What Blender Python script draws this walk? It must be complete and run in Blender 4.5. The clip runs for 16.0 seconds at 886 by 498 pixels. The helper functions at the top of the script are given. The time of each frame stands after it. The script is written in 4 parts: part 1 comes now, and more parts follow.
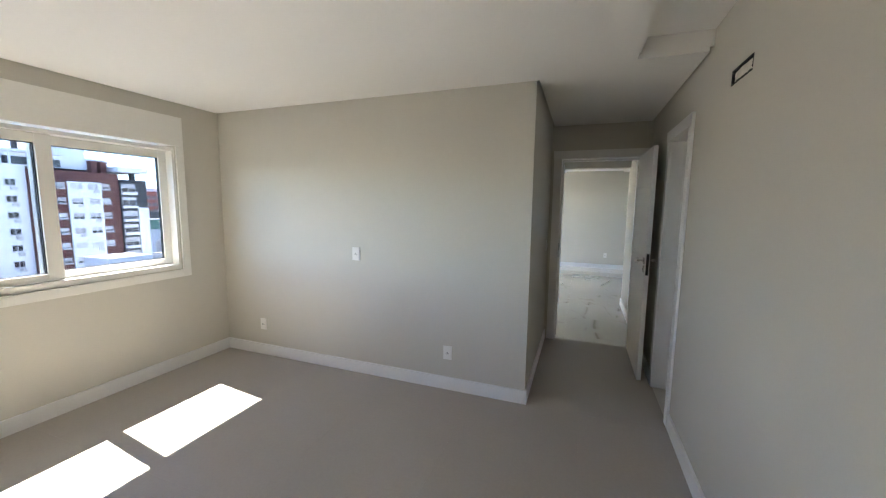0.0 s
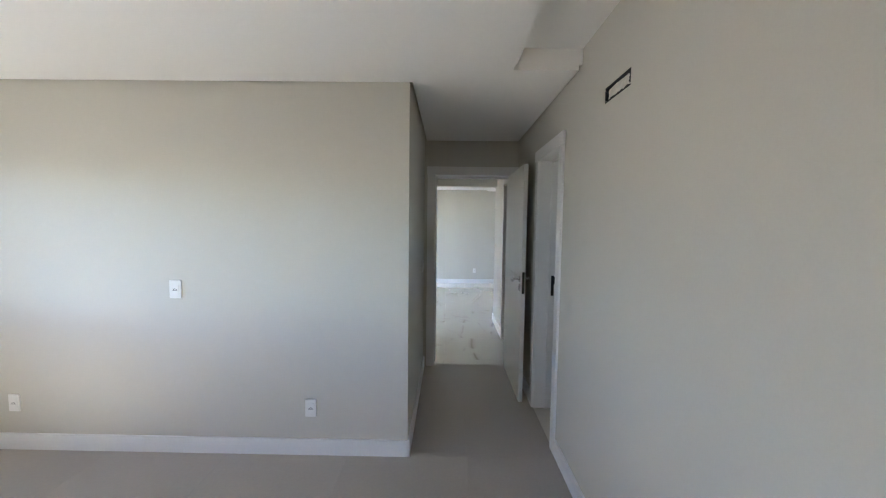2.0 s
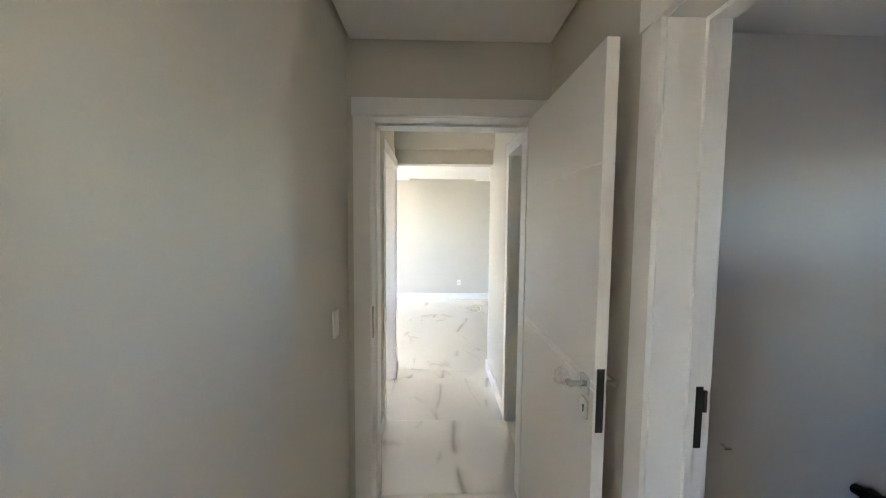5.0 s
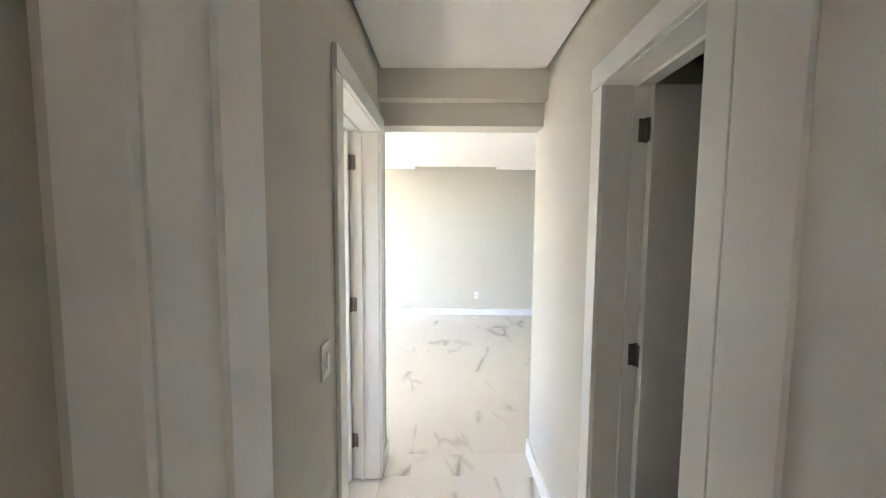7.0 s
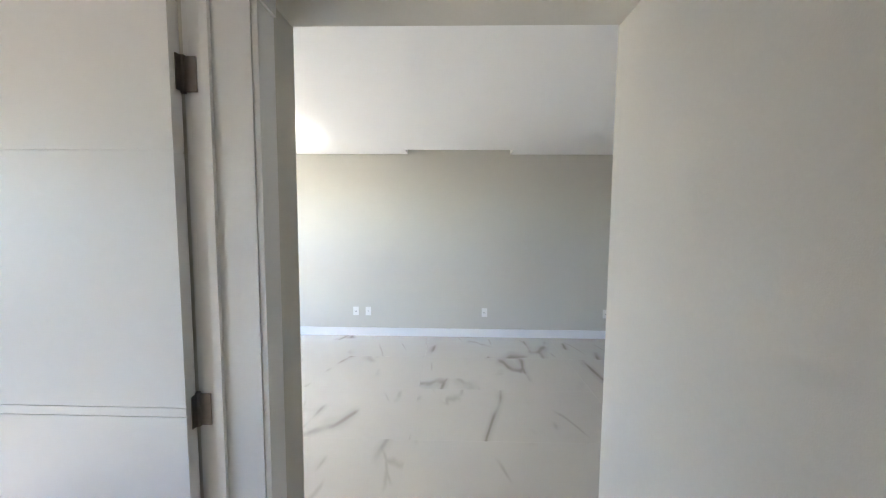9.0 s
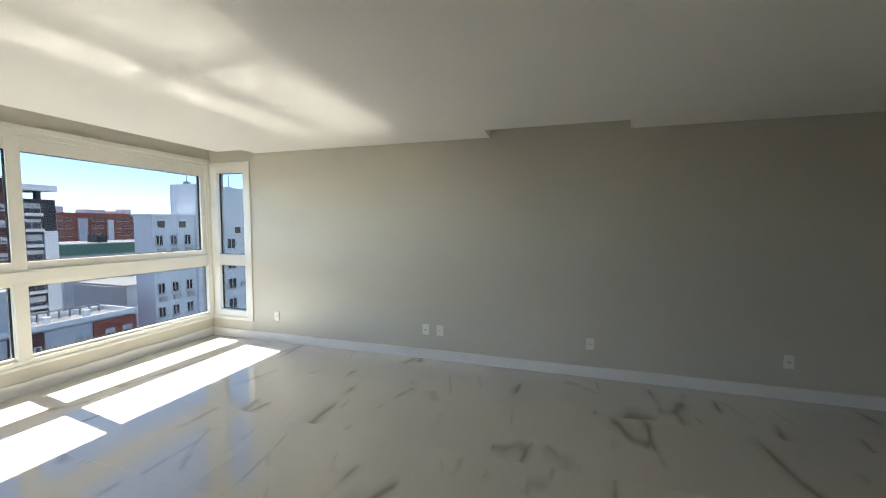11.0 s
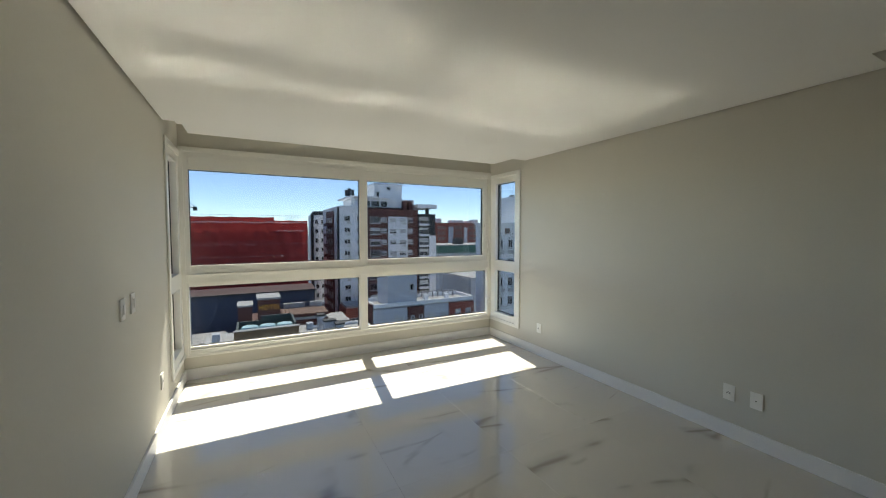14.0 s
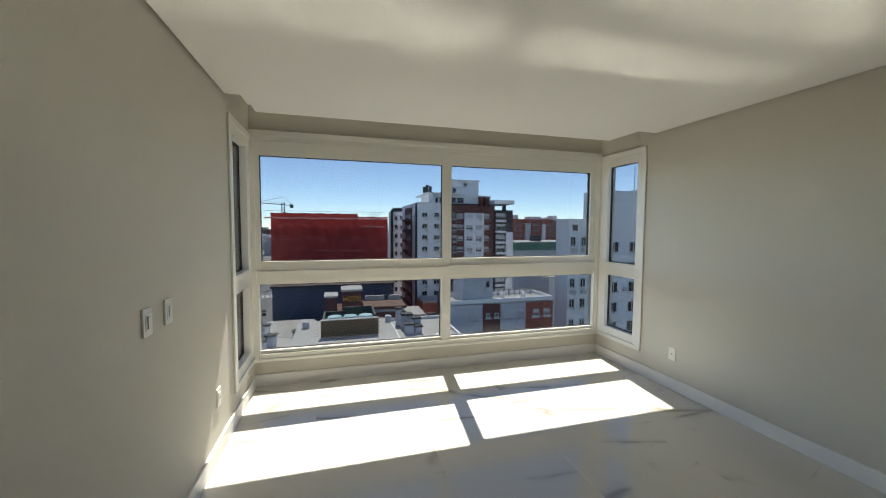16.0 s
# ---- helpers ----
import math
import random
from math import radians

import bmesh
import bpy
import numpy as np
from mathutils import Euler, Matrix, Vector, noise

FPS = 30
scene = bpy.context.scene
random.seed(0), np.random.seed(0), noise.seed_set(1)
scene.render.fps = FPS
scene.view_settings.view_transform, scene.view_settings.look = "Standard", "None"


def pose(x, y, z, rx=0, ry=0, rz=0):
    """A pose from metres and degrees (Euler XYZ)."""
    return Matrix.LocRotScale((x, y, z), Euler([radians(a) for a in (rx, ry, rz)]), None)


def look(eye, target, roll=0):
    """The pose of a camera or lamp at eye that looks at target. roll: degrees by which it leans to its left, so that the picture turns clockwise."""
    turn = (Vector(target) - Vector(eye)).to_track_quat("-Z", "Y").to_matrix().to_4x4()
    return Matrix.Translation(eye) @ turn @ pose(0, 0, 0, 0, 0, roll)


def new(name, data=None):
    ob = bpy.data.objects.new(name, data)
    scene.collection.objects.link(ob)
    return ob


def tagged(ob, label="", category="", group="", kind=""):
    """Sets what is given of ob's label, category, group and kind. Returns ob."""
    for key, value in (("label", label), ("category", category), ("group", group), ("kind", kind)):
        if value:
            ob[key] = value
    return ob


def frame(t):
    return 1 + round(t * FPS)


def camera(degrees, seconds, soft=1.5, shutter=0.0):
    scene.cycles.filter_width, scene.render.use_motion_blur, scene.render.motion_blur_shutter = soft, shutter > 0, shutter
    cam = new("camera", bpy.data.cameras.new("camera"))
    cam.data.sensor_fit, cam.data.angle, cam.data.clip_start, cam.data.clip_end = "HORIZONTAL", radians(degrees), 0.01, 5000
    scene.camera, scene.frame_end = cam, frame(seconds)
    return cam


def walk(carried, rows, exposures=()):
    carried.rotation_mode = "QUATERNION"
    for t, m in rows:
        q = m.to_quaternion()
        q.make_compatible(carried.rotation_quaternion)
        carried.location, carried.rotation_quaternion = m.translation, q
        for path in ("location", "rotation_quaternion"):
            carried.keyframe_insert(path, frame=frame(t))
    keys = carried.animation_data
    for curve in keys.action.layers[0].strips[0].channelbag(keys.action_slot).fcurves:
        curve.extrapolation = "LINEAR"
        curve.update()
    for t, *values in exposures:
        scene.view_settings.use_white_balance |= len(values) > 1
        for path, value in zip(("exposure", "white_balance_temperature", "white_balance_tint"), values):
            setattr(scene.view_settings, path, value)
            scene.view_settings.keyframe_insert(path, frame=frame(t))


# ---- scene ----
# Camera and walk
cam = camera(100.3, 16.0, soft=1.1)
PATH = [
    (0, (-0.665, -4.467, 1.563), (-1.355, -2.604, 1.33), 0.7),
    (0.5, (-0.695, -4.462, 1.561), (-1.249, -2.549, 1.381), 0.8),
    (1, (-0.726, -4.416, 1.578), (-1.083, -2.453, 1.434), 0.7),
    (1.5, (-0.753, -4.27, 1.554), (-0.886, -2.279, 1.419), 0.7),
    (2, (-0.76, -4.029, 1.572), (-0.783, -2.034, 1.438), 0.7),
    (2.5, (-0.775, -3.731, 1.562), (-0.699, -1.737, 1.428), 0.8),
    (3, (-0.774, -3.425, 1.563), (-0.646, -1.433, 1.432), 0.7),
    (3.5, (-0.68, -3.024, 1.581), (-0.551, -1.033, 1.444), 0.5),
    (4, (-0.639, -2.621, 1.58), (-0.521, -0.629, 1.44), 0.4),
    (4.5, (-0.615, -2.262, 1.581), (-0.51, -0.269, 1.445), 0.4),
    (5, (-0.585, -1.87, 1.581), (-0.53, 0.124, 1.442), 0.5),
    (7.5, (-0.566, -0.055, 1.613), (-0.577, 1.939, 1.457), 0.4),
    (8, (-0.494, 0.281, 1.616), (-0.508, 2.275, 1.459), 0.3),
    (8.5, (-0.476, 0.577, 1.598), (-0.508, 2.57, 1.44), 0.4),
    (9, (-0.476, 0.87, 1.594), (-0.526, 2.864, 1.436), 0.4),
    (11.5, (-0.372, 2.081, 1.513), (-1.206, 3.896, 1.407), 0.2),
    (12, (-0.414, 2.244, 1.511), (-1.519, 3.907, 1.401), 0.1),
    (12.5, (-0.457, 2.407, 1.542), (-1.782, 3.901, 1.432), 0.1),
    (13, (-0.43, 2.515, 1.536), (-1.92, 3.845, 1.435), 0.0),
    (13.5, (-0.393, 2.608, 1.532), (-2.03, 3.753, 1.434), -0.0),
    (14, (-0.362, 2.669, 1.545), (-2.135, 3.589, 1.449), -0.0),
    (14.5, (-0.4, 2.69, 1.536), (-2.261, 3.415, 1.438), 0.1),
    (15, (-0.558, 2.698, 1.522), (-2.457, 3.315, 1.42), 0.3),
    (15.5, (-0.821, 2.734, 1.535), (-2.739, 3.291, 1.42), 0.4),
    (16, (-1.147, 2.808, 1.517), (-3.068, 3.352, 1.401), 0.3),
]
EXPOSURES = [(0.0, 4.5, 6700, 9), (1.5, 4.74, 6200, 10), (3.0, 4.98, 6250, 10), (4.2, 5.34, 6350, 11), (5.0, 5.8, 7050, 12), (7.5, 5.75, 7000, 12), (8.5, 5.1, 6500, 11),
             (9.2, 4.66, 6500, 12), (11.3, 2.98, 7250, 5), (12.5, 2.58, 7300, 4), (14.5, 2.38, 7400, 4), (16.0, 2.2, 7400, 5)]
walk(cam, [(t, look(eye, target, roll)) for t, eye, target, roll in PATH], EXPOSURES)

# Light: clear sky and one sun from the window side
SUN_WAY = Vector((1.0, -0.125, -1.48))
world = bpy.data.worlds.new("world")
scene.world = world
world.use_nodes = True
wn = world.node_tree
sky = wn.nodes.new("ShaderNodeTexSky")
sky.sky_type = "NISHITA"
sky.sun_disc = False
sky.sun_elevation = radians(56.0)
sky.sun_rotation = radians(277.4)
sky.air_density, sky.dust_density, sky.ozone_density = 0.6, 0.0, 4.0
wn.links.new(sky.outputs[0], wn.nodes["Background"].inputs[0])
wn.nodes["Background"].inputs[1].default_value = 0.125
# keep the sun's mirror image that the polished floor throws on the ceiling, and the many bounces between pale walls
scene.cycles.blur_glossy = 0.0
scene.cycles.sample_clamp_indirect = 0.0
scene.cycles.use_guiding = True
scene.cycles.max_bounces, scene.cycles.diffuse_bounces = 24, 16
sun = new("sun", bpy.data.lights.new("sun", "SUN"))
sun.data.energy, sun.data.angle, sun.data.color = 2.75, radians(0.53), (1.0, 0.98, 0.94)
sun.matrix_world = look(Vector((-40, 8, 60)), Vector((-40, 8, 60)) + SUN_WAY)


# ---- materials ----
def mat(name, color, rough=0.5, metal=0.0, vary=0.06, grain=40.0, coarse=1.5, bump=0.0, bump_scale=200.0, spec=0.5, random_tint=0.0, trans=0.0):
    """A principled material with variation at two scales and fine relief."""
    m = bpy.data.materials.new(name)
    m.use_nodes = True
    n, l = m.node_tree.nodes, m.node_tree.links
    p = n["Principled BSDF"]
    p.inputs["Metallic"].default_value = metal
    p.inputs["Specular IOR Level"].default_value = spec
    p.inputs["Transmission Weight"].default_value = trans
    co = n.new("ShaderNodeTexCoord")
    geo = n.new("ShaderNodeNewGeometry")
    fine = n.new("ShaderNodeTexNoise")
    fine.inputs["Scale"].default_value, fine.inputs["Detail"].default_value = grain, 4
    wide = n.new("ShaderNodeTexNoise")
    wide.inputs["Scale"].default_value, wide.inputs["Detail"].default_value = coarse, 3
    for x in (fine, wide):
        l.new(geo.outputs["Position"], x.inputs["Vector"])
    mix = n.new("ShaderNodeMath")
    mix.operation = "ADD"
    l.new(fine.outputs[0], mix.inputs[0])
    l.new(wide.outputs[0], mix.inputs[1])
    val = n.new("ShaderNodeMapRange")
    val.inputs["From Min"].default_value, val.inputs["From Max"].default_value = 0.6, 1.4
    val.inputs["To Min"].default_value, val.inputs["To Max"].default_value = 1 - vary, 1 + vary
    l.new(mix.outputs[0], val.inputs["Value"])
    hsv = n.new("ShaderNodeHueSaturation")
    hsv.inputs["Color"].default_value = (*color, 1)
    if random_tint:
        info = n.new("ShaderNodeObjectInfo")
        spread = n.new("ShaderNodeMapRange")
        spread.inputs["To Min"].default_value, spread.inputs["To Max"].default_value = 1 - random_tint, 1 + random_tint
        l.new(info.outputs["Random"], spread.inputs["Value"])
        both = n.new("ShaderNodeMath")
        both.operation = "MULTIPLY"
        l.new(spread.outputs[0], both.inputs[0])
        l.new(val.outputs[0], both.inputs[1])
        l.new(both.outputs[0], hsv.inputs["Value"])
    else:
        l.new(val.outputs[0], hsv.inputs["Value"])
    l.new(hsv.outputs[0], p.inputs["Base Color"])
    rr = n.new("ShaderNodeMapRange")
    rr.inputs["To Min"].default_value, rr.inputs["To Max"].default_value = max(0.0, rough * 0.85), min(1, rough * 1.15)
    l.new(wide.outputs[0], rr.inputs["Value"])
    l.new(rr.outputs[0], p.inputs["Roughness"])
    if bump:
        b = n.new("ShaderNodeBump")
        b.inputs["Strength"].default_value, b.inputs["Distance"].default_value = bump, 0.002
        rel = n.new("ShaderNodeTexNoise")
        rel.inputs["Scale"].default_value, rel.inputs["Detail"].default_value = bump_scale, 3
        l.new(geo.outputs["Position"], rel.inputs["Vector"])
        l.new(rel.outputs[0], b.inputs["Height"])
        l.new(b.outputs[0], p.inputs["Normal"])
    return m


def marble_mat(name, base, vein, warm):
    """Polished porcelain with sparse grey veins; every tile takes its own cut of the pattern."""
    m = bpy.data.materials.new(name)
    m.use_nodes = True
    n, l = m.node_tree.nodes, m.node_tree.links
    p = n["Principled BSDF"]
    geo = n.new("ShaderNodeNewGeometry")
    info = n.new("ShaderNodeObjectInfo")
    shift = n.new("ShaderNodeVectorMath")
    shift.operation = "SCALE"
    shift.inputs[0].default_value = (37.0, 11.0, 53.0)
    l.new(info.outputs["Random"], shift.inputs["Scale"])
    at = n.new("ShaderNodeVectorMath")
    at.operation = "ADD"
    l.new(geo.outputs["Position"], at.inputs[0])
    l.new(shift.outputs[0], at.inputs[1])

    def along(turn, across, length):
        """Pattern space turned and drawn out along the veins."""
        spin = n.new("ShaderNodeMapping")
        spin.inputs["Rotation"].default_value = (0, 0, radians(turn))
        l.new(at.outputs[0], spin.inputs["Vector"])
        stretch = n.new("ShaderNodeMapping")
        stretch.inputs["Scale"].default_value = (across, length, 1.0)
        l.new(spin.outputs[0], stretch.inputs["Vector"])
        return stretch

    def ridge(stretch, scale, width, wobble):
        """Veins along the edges of drawn-out cells, bent by noise, so that they fork and join."""
        bend = n.new("ShaderNodeTexNoise")
        bend.inputs["Scale"].default_value, bend.inputs["Detail"].default_value = 1.7, 2.5
        l.new(stretch.outputs[0], bend.inputs["Vector"])
        off = n.new("ShaderNodeVectorMath")
        off.operation = "MULTIPLY_ADD"
        off.inputs[1].default_value = (wobble, wobble, 0)
        l.new(bend.outputs["Color"], off.inputs[0])
        l.new(stretch.outputs[0], off.inputs[2])
        t = n.new("ShaderNodeTexVoronoi")
        t.voronoi_dimensions, t.feature = "2D", "DISTANCE_TO_EDGE"
        t.inputs["Scale"].default_value = scale
        l.new(off.outputs[0], t.inputs["Vector"])
        c = n.new("ShaderNodeMapRange")
        c.interpolation_type = "SMOOTHSTEP"
        c.inputs["From Min"].default_value, c.inputs["From Max"].default_value = 0.0, width
        c.inputs["To Min"].default_value, c.inputs["To Max"].default_value = 1.0, 0.0
        l.new(t.outputs["Distance"], c.inputs["Value"])
        return c.outputs[0]

    def patches(scale, low, high):
        t = n.new("ShaderNodeTexNoise")
        t.inputs["Scale"].default_value, t.inputs["Detail"].default_value = scale, 2
        l.new(at.outputs[0], t.inputs["Vector"])
        c = n.new("ShaderNodeMapRange")
        c.interpolation_type = "SMOOTHSTEP"
        c.inputs["From Min"].default_value, c.inputs["From Max"].default_value = low, high
        l.new(t.outputs[0], c.inputs["Value"])
        return c.outputs[0]

    def times(a, b):
        x = n.new("ShaderNodeMath")
        x.operation = "MULTIPLY"
        l.new(a, x.inputs[0])
        if isinstance(b, float):
            x.inputs[1].default_value = b
        else:
            l.new(b, x.inputs[1])
        return x.outputs[0]

    def blend(fac, a, b):
        x = n.new("ShaderNodeMix")
        x.data_type = "RGBA"
        l.new(fac, x.inputs["Factor"])
        for sock, v in ((x.inputs["A"], a), (x.inputs["B"], b)):
            if isinstance(v, tuple):
                sock.default_value = (*v, 1)
            else:
                l.new(v, sock)
        return x.outputs["Result"]

    lean, cross = along(9, 1.6, 0.38), along(-13, 2.1, 0.5)
    where, where_too = patches(1.6, 0.51, 0.63), patches(2.1, 0.54, 0.66)
    soft = times(times(ridge(lean, 1.3, 0.13, 0.40), where), 0.38)
    main = times(times(ridge(lean, 1.3, 0.046, 0.40), where), 0.60)
    thin = times(times(ridge(cross, 1.3, 0.05, 0.45), where_too), 0.34)
    cloud = times(patches(0.9, 0.42, 0.72), 0.30)
    col = blend(cloud, base, warm)
    col = blend(soft, col, vein)
    col = blend(thin, col, tuple(0.85 * v for v in vein))
    col = blend(main, col, tuple(0.7 * v for v in vein))
    l.new(col, p.inputs["Base Color"])
    p.inputs["Roughness"].default_value = 0.12
    p.inputs["Specular IOR Level"].default_value = 0.62
    p.inputs["IOR"].default_value = 1.6
    p.inputs["Coat Weight"].default_value = 1.0
    p.inputs["Coat Roughness"].default_value = 0.02
    p.inputs["Coat IOR"].default_value = 1.52
    return m


def glass_mat(name, tint, alpha):
    m = bpy.data.materials.new(name)
    m.use_nodes = True
    n, l = m.node_tree.nodes, m.node_tree.links
    out = n["Material Output"]
    n.remove(n["Principled BSDF"])
    see = n.new("ShaderNodeBsdfTransparent")
    see.inputs[0].default_value = (*tint, 1)
    gloss = n.new("ShaderNodeBsdfGlossy")
    gloss.inputs["Roughness"].default_value = 0.02
    edge = n.new("ShaderNodeLayerWeight")
    edge.inputs["Blend"].default_value = 0.5
    steep = n.new("ShaderNodeMath")
    steep.operation = "POWER"
    steep.inputs[1].default_value = 5.0
    l.new(edge.outputs["Facing"], steep.inputs[0])
    weight = n.new("ShaderNodeMath")
    weight.operation = "MULTIPLY_ADD"
    weight.inputs[1].default_value = alpha
    weight.inputs[2].default_value = 0.025
    l.new(steep.outputs[0], weight.inputs[0])
    mix = n.new("ShaderNodeMixShader")
    l.new(weight.outputs[0], mix.inputs[0])
    l.new(see.outputs[0], mix.inputs[1])
    l.new(gloss.outputs[0], mix.inputs[2])
    l.new(mix.outputs[0], out.inputs["Surface"])
    return m


M_WALL = mat("greige_wall_paint", (0.59, 0.567, 0.503), 0.75, vary=0.025, grain=120, coarse=0.7, bump=0.15, bump_scale=350)
M_CEIL = mat("white_ceiling_paint", (0.82, 0.81, 0.79), 0.8, vary=0.015, grain=90, coarse=0.5, bump=0.08)
M_TRIM = mat("white_lacquer", (0.80, 0.79, 0.77), 0.32, vary=0.02, grain=60, coarse=2)
M_BASE = mat("white_baseboard", (0.80, 0.80, 0.80), 0.4, vary=0.03, grain=60, coarse=3)
M_PVC = mat("cream_white_window_frame", (0.80, 0.79, 0.745), 0.35, vary=0.02, grain=50, coarse=2)
M_DOOR = mat("white_lacquered_door", (0.80, 0.79, 0.77), 0.35, vary=0.012, grain=30, coarse=0.8)
M_GREYTILE = mat("greige_matt_porcelain", (0.41, 0.378, 0.34), 0.42, vary=0.05, grain=55, coarse=2.0, random_tint=0.02)
M_GROUT = mat("grout", (0.44, 0.405, 0.365), 0.9, vary=0.06)
M_MARBLE = marble_mat("marble_porcelain", (0.65, 0.633, 0.595), (0.31, 0.27, 0.225), (0.60, 0.575, 0.525))
M_MGROUT = mat("light_grout", (0.68, 0.655, 0.61), 0.8, vary=0.04)
M_BATH = mat("white_satin_wall_tile", (0.66, 0.635, 0.60), 0.6, vary=0.02)
M_CHROME = mat("brushed_chrome", (0.72, 0.72, 0.70), 0.25, metal=1.0, vary=0.04)
M_BLACK = mat("black_lock_metal", (0.03, 0.03, 0.03), 0.4, metal=0.4, vary=0.1)
M_BRONZE = mat("dull_hinge_steel", (0.25, 0.23, 0.21), 0.35, metal=1.0, vary=0.15)
M_PLASTIC = mat("white_switch_plastic", (0.82, 0.81, 0.78), 0.3, vary=0.01)
M_DARKHOLE = mat("dark_hole", (0.02, 0.02, 0.02), 0.8)
M_GASKET = mat("black_gasket", (0.015, 0.015, 0.017), 0.6)
M_WRAP = mat("clear_plastic_wrap", (0.80, 0.80, 0.80), 0.25, vary=0.1, grain=30)
M_CONC = mat("bare_mortar", (0.66, 0.63, 0.57), 0.9, vary=0.2, grain=60, coarse=14, bump=0.5)
M_SLAB = mat("concrete_slab", (0.5, 0.49, 0.47), 0.9, vary=0.06)
# grey tint added to clear glass, to dim the bright outdoors seen through it
M_GLASS = glass_mat("view_dimming_glass", (0.45, 0.46, 0.47), 0.7)


# ---- building blocks ----
def box(bm, x0, x1, y0, y1, z0, z1, bevel=0.0, slot=0):
    vs = [bm.verts.new((x, y, z)) for x in (x0, x1) for y in (y0, y1) for z in (z0, z1)]
    faces = [bm.faces.new([vs[i] for i in f]) for f in ((0, 1, 3, 2), (4, 6, 7, 5), (0, 4, 5, 1), (2, 3, 7, 6), (0, 2, 6, 4), (1, 5, 7, 3))]
    for f in faces:
        f.material_index = slot
    if bevel:
        edges = list({e for f in faces for e in f.edges})
        bmesh.ops.bevel(bm, geom=edges, offset=bevel, segments=2, affect="EDGES", profile=0.7)


def rod(bm, a, b, r, sides=12, r2=None):
    a, b = Vector(a), Vector(b)
    m = Matrix.Translation((a + b) / 2) @ (b - a).to_track_quat("Z", "Y").to_matrix().to_4x4()
    bmesh.ops.create_cone(bm, cap_ends=True, segments=sides, radius1=r, radius2=r if r2 is None else r2, depth=(b - a).length, matrix=m)


def mesh_of(bm, name, *mats):
    me = bpy.data.meshes.new(name)
    bmesh.ops.recalc_face_normals(bm, faces=bm.faces[:])
    bm.to_mesh(me)
    bm.free()
    for m in mats:
        me.materials.append(m)
    return me


def thing(name, bm, mats, label, category, kind="", group=""):
    mats = mats if isinstance(mats, (list, tuple)) else (mats,)
    return tagged(new(name, mesh_of(bm, name, *mats)), label, category, group, kind)


def holder(name, at, label, category, kind="", group=""):
    ob = new(name)
    ob.location = at
    ob.empty_display_size = 0.1
    return tagged(ob, label, category, group, kind)


def part(name, bm, material, parent, label=""):
    """One mesh under a thing; the bmesh is in the world's coordinates."""
    mats = material if isinstance(material, (list, tuple)) else (material,)
    ob = new(name, mesh_of(bm, name, *mats))
    adopt(ob, parent)
    return tagged(ob, label)


def world_of(ob):
    m = ob.matrix_basis
    return m if ob.parent is None else world_of(ob.parent) @ ob.matrix_parent_inverse @ m


def adopt(ob, parent):
    ob.parent = parent
    ob.matrix_parent_inverse = world_of(parent).inverted()


def bx(*a, **k):
    bm = bmesh.new()
    box(bm, *a, **k)
    return bm


def solid_grid(xs, ys, zs, empty):
    """A mesh of all grid cells for which empty(centre) is false, with outer faces alone."""
    bm, made = bmesh.new(), {}
    nx, ny, nz = len(xs) - 1, len(ys) - 1, len(zs) - 1
    full = {(i, j, k) for i in range(nx) for j in range(ny) for k in range(nz)
            if not empty((xs[i] + xs[i + 1]) / 2, (ys[j] + ys[j + 1]) / 2, (zs[k] + zs[k + 1]) / 2)}

    def v(i, j, k):
        if (i, j, k) not in made:
            made[i, j, k] = bm.verts.new((xs[i], ys[j], zs[k]))
        return made[i, j, k]

    for i, j, k in full:
        for d, quad in (((-1, 0, 0), ((0, 0, 0), (0, 0, 1), (0, 1, 1), (0, 1, 0))), ((1, 0, 0), ((1, 0, 0), (1, 1, 0), (1, 1, 1), (1, 0, 1))),
                        ((0, -1, 0), ((0, 0, 0), (1, 0, 0), (1, 0, 1), (0, 0, 1))), ((0, 1, 0), ((0, 1, 0), (0, 1, 1), (1, 1, 1), (1, 1, 0))),
                        ((0, 0, -1), ((0, 0, 0), (0, 1, 0), (1, 1, 0), (1, 0, 0))), ((0, 0, 1), ((0, 0, 1), (1, 0, 1), (1, 1, 1), (0, 1, 1)))):
            if (i + d[0], j + d[1], k + d[2]) not in full:
                bm.faces.new([v(i + a, j + b, k + c) for a, b, c in quad])
    return bm


def wall(name, x0, x1, y0, y1, z0, z1, holes=(), material=None, label=""):
    """A wall block; holes are (x0, x1, y0, y1, z0, z1) boxes cut through it."""
    xs = sorted({x0, x1, *[v for h in holes for v in h[0:2] if x0 < v < x1]})
    ys = sorted({y0, y1, *[v for h in holes for v in h[2:4] if y0 < v < y1]})
    zs = sorted({z0, z1, *[v for h in holes for v in h[4:6] if z0 < v < z1]})
    bm = solid_grid(xs, ys, zs, lambda x, y, z: any(h[0] < x < h[1] and h[2] < y < h[3] and h[4] < z < h[5] for h in holes))
    return thing(name, bm, material or M_WALL, label or "smooth plastered wall painted warm greige", "wall", "structure")


# ---- structure ----
H, TOP = 2.46, 2.62          # false ceiling, slab
BX, LX = -4.19, -4.93        # window walls: bedrooms, living room
CL, CR = -1.012, 0.0         # bedroom passage walls
HL, HR = -0.965, 0.012       # corridor walls
FY, LY0, LY1 = -1.62, 2.03, 5.83
BACK, EAST, T = -5.7, 7.6, 0.15
BIG = 9.0

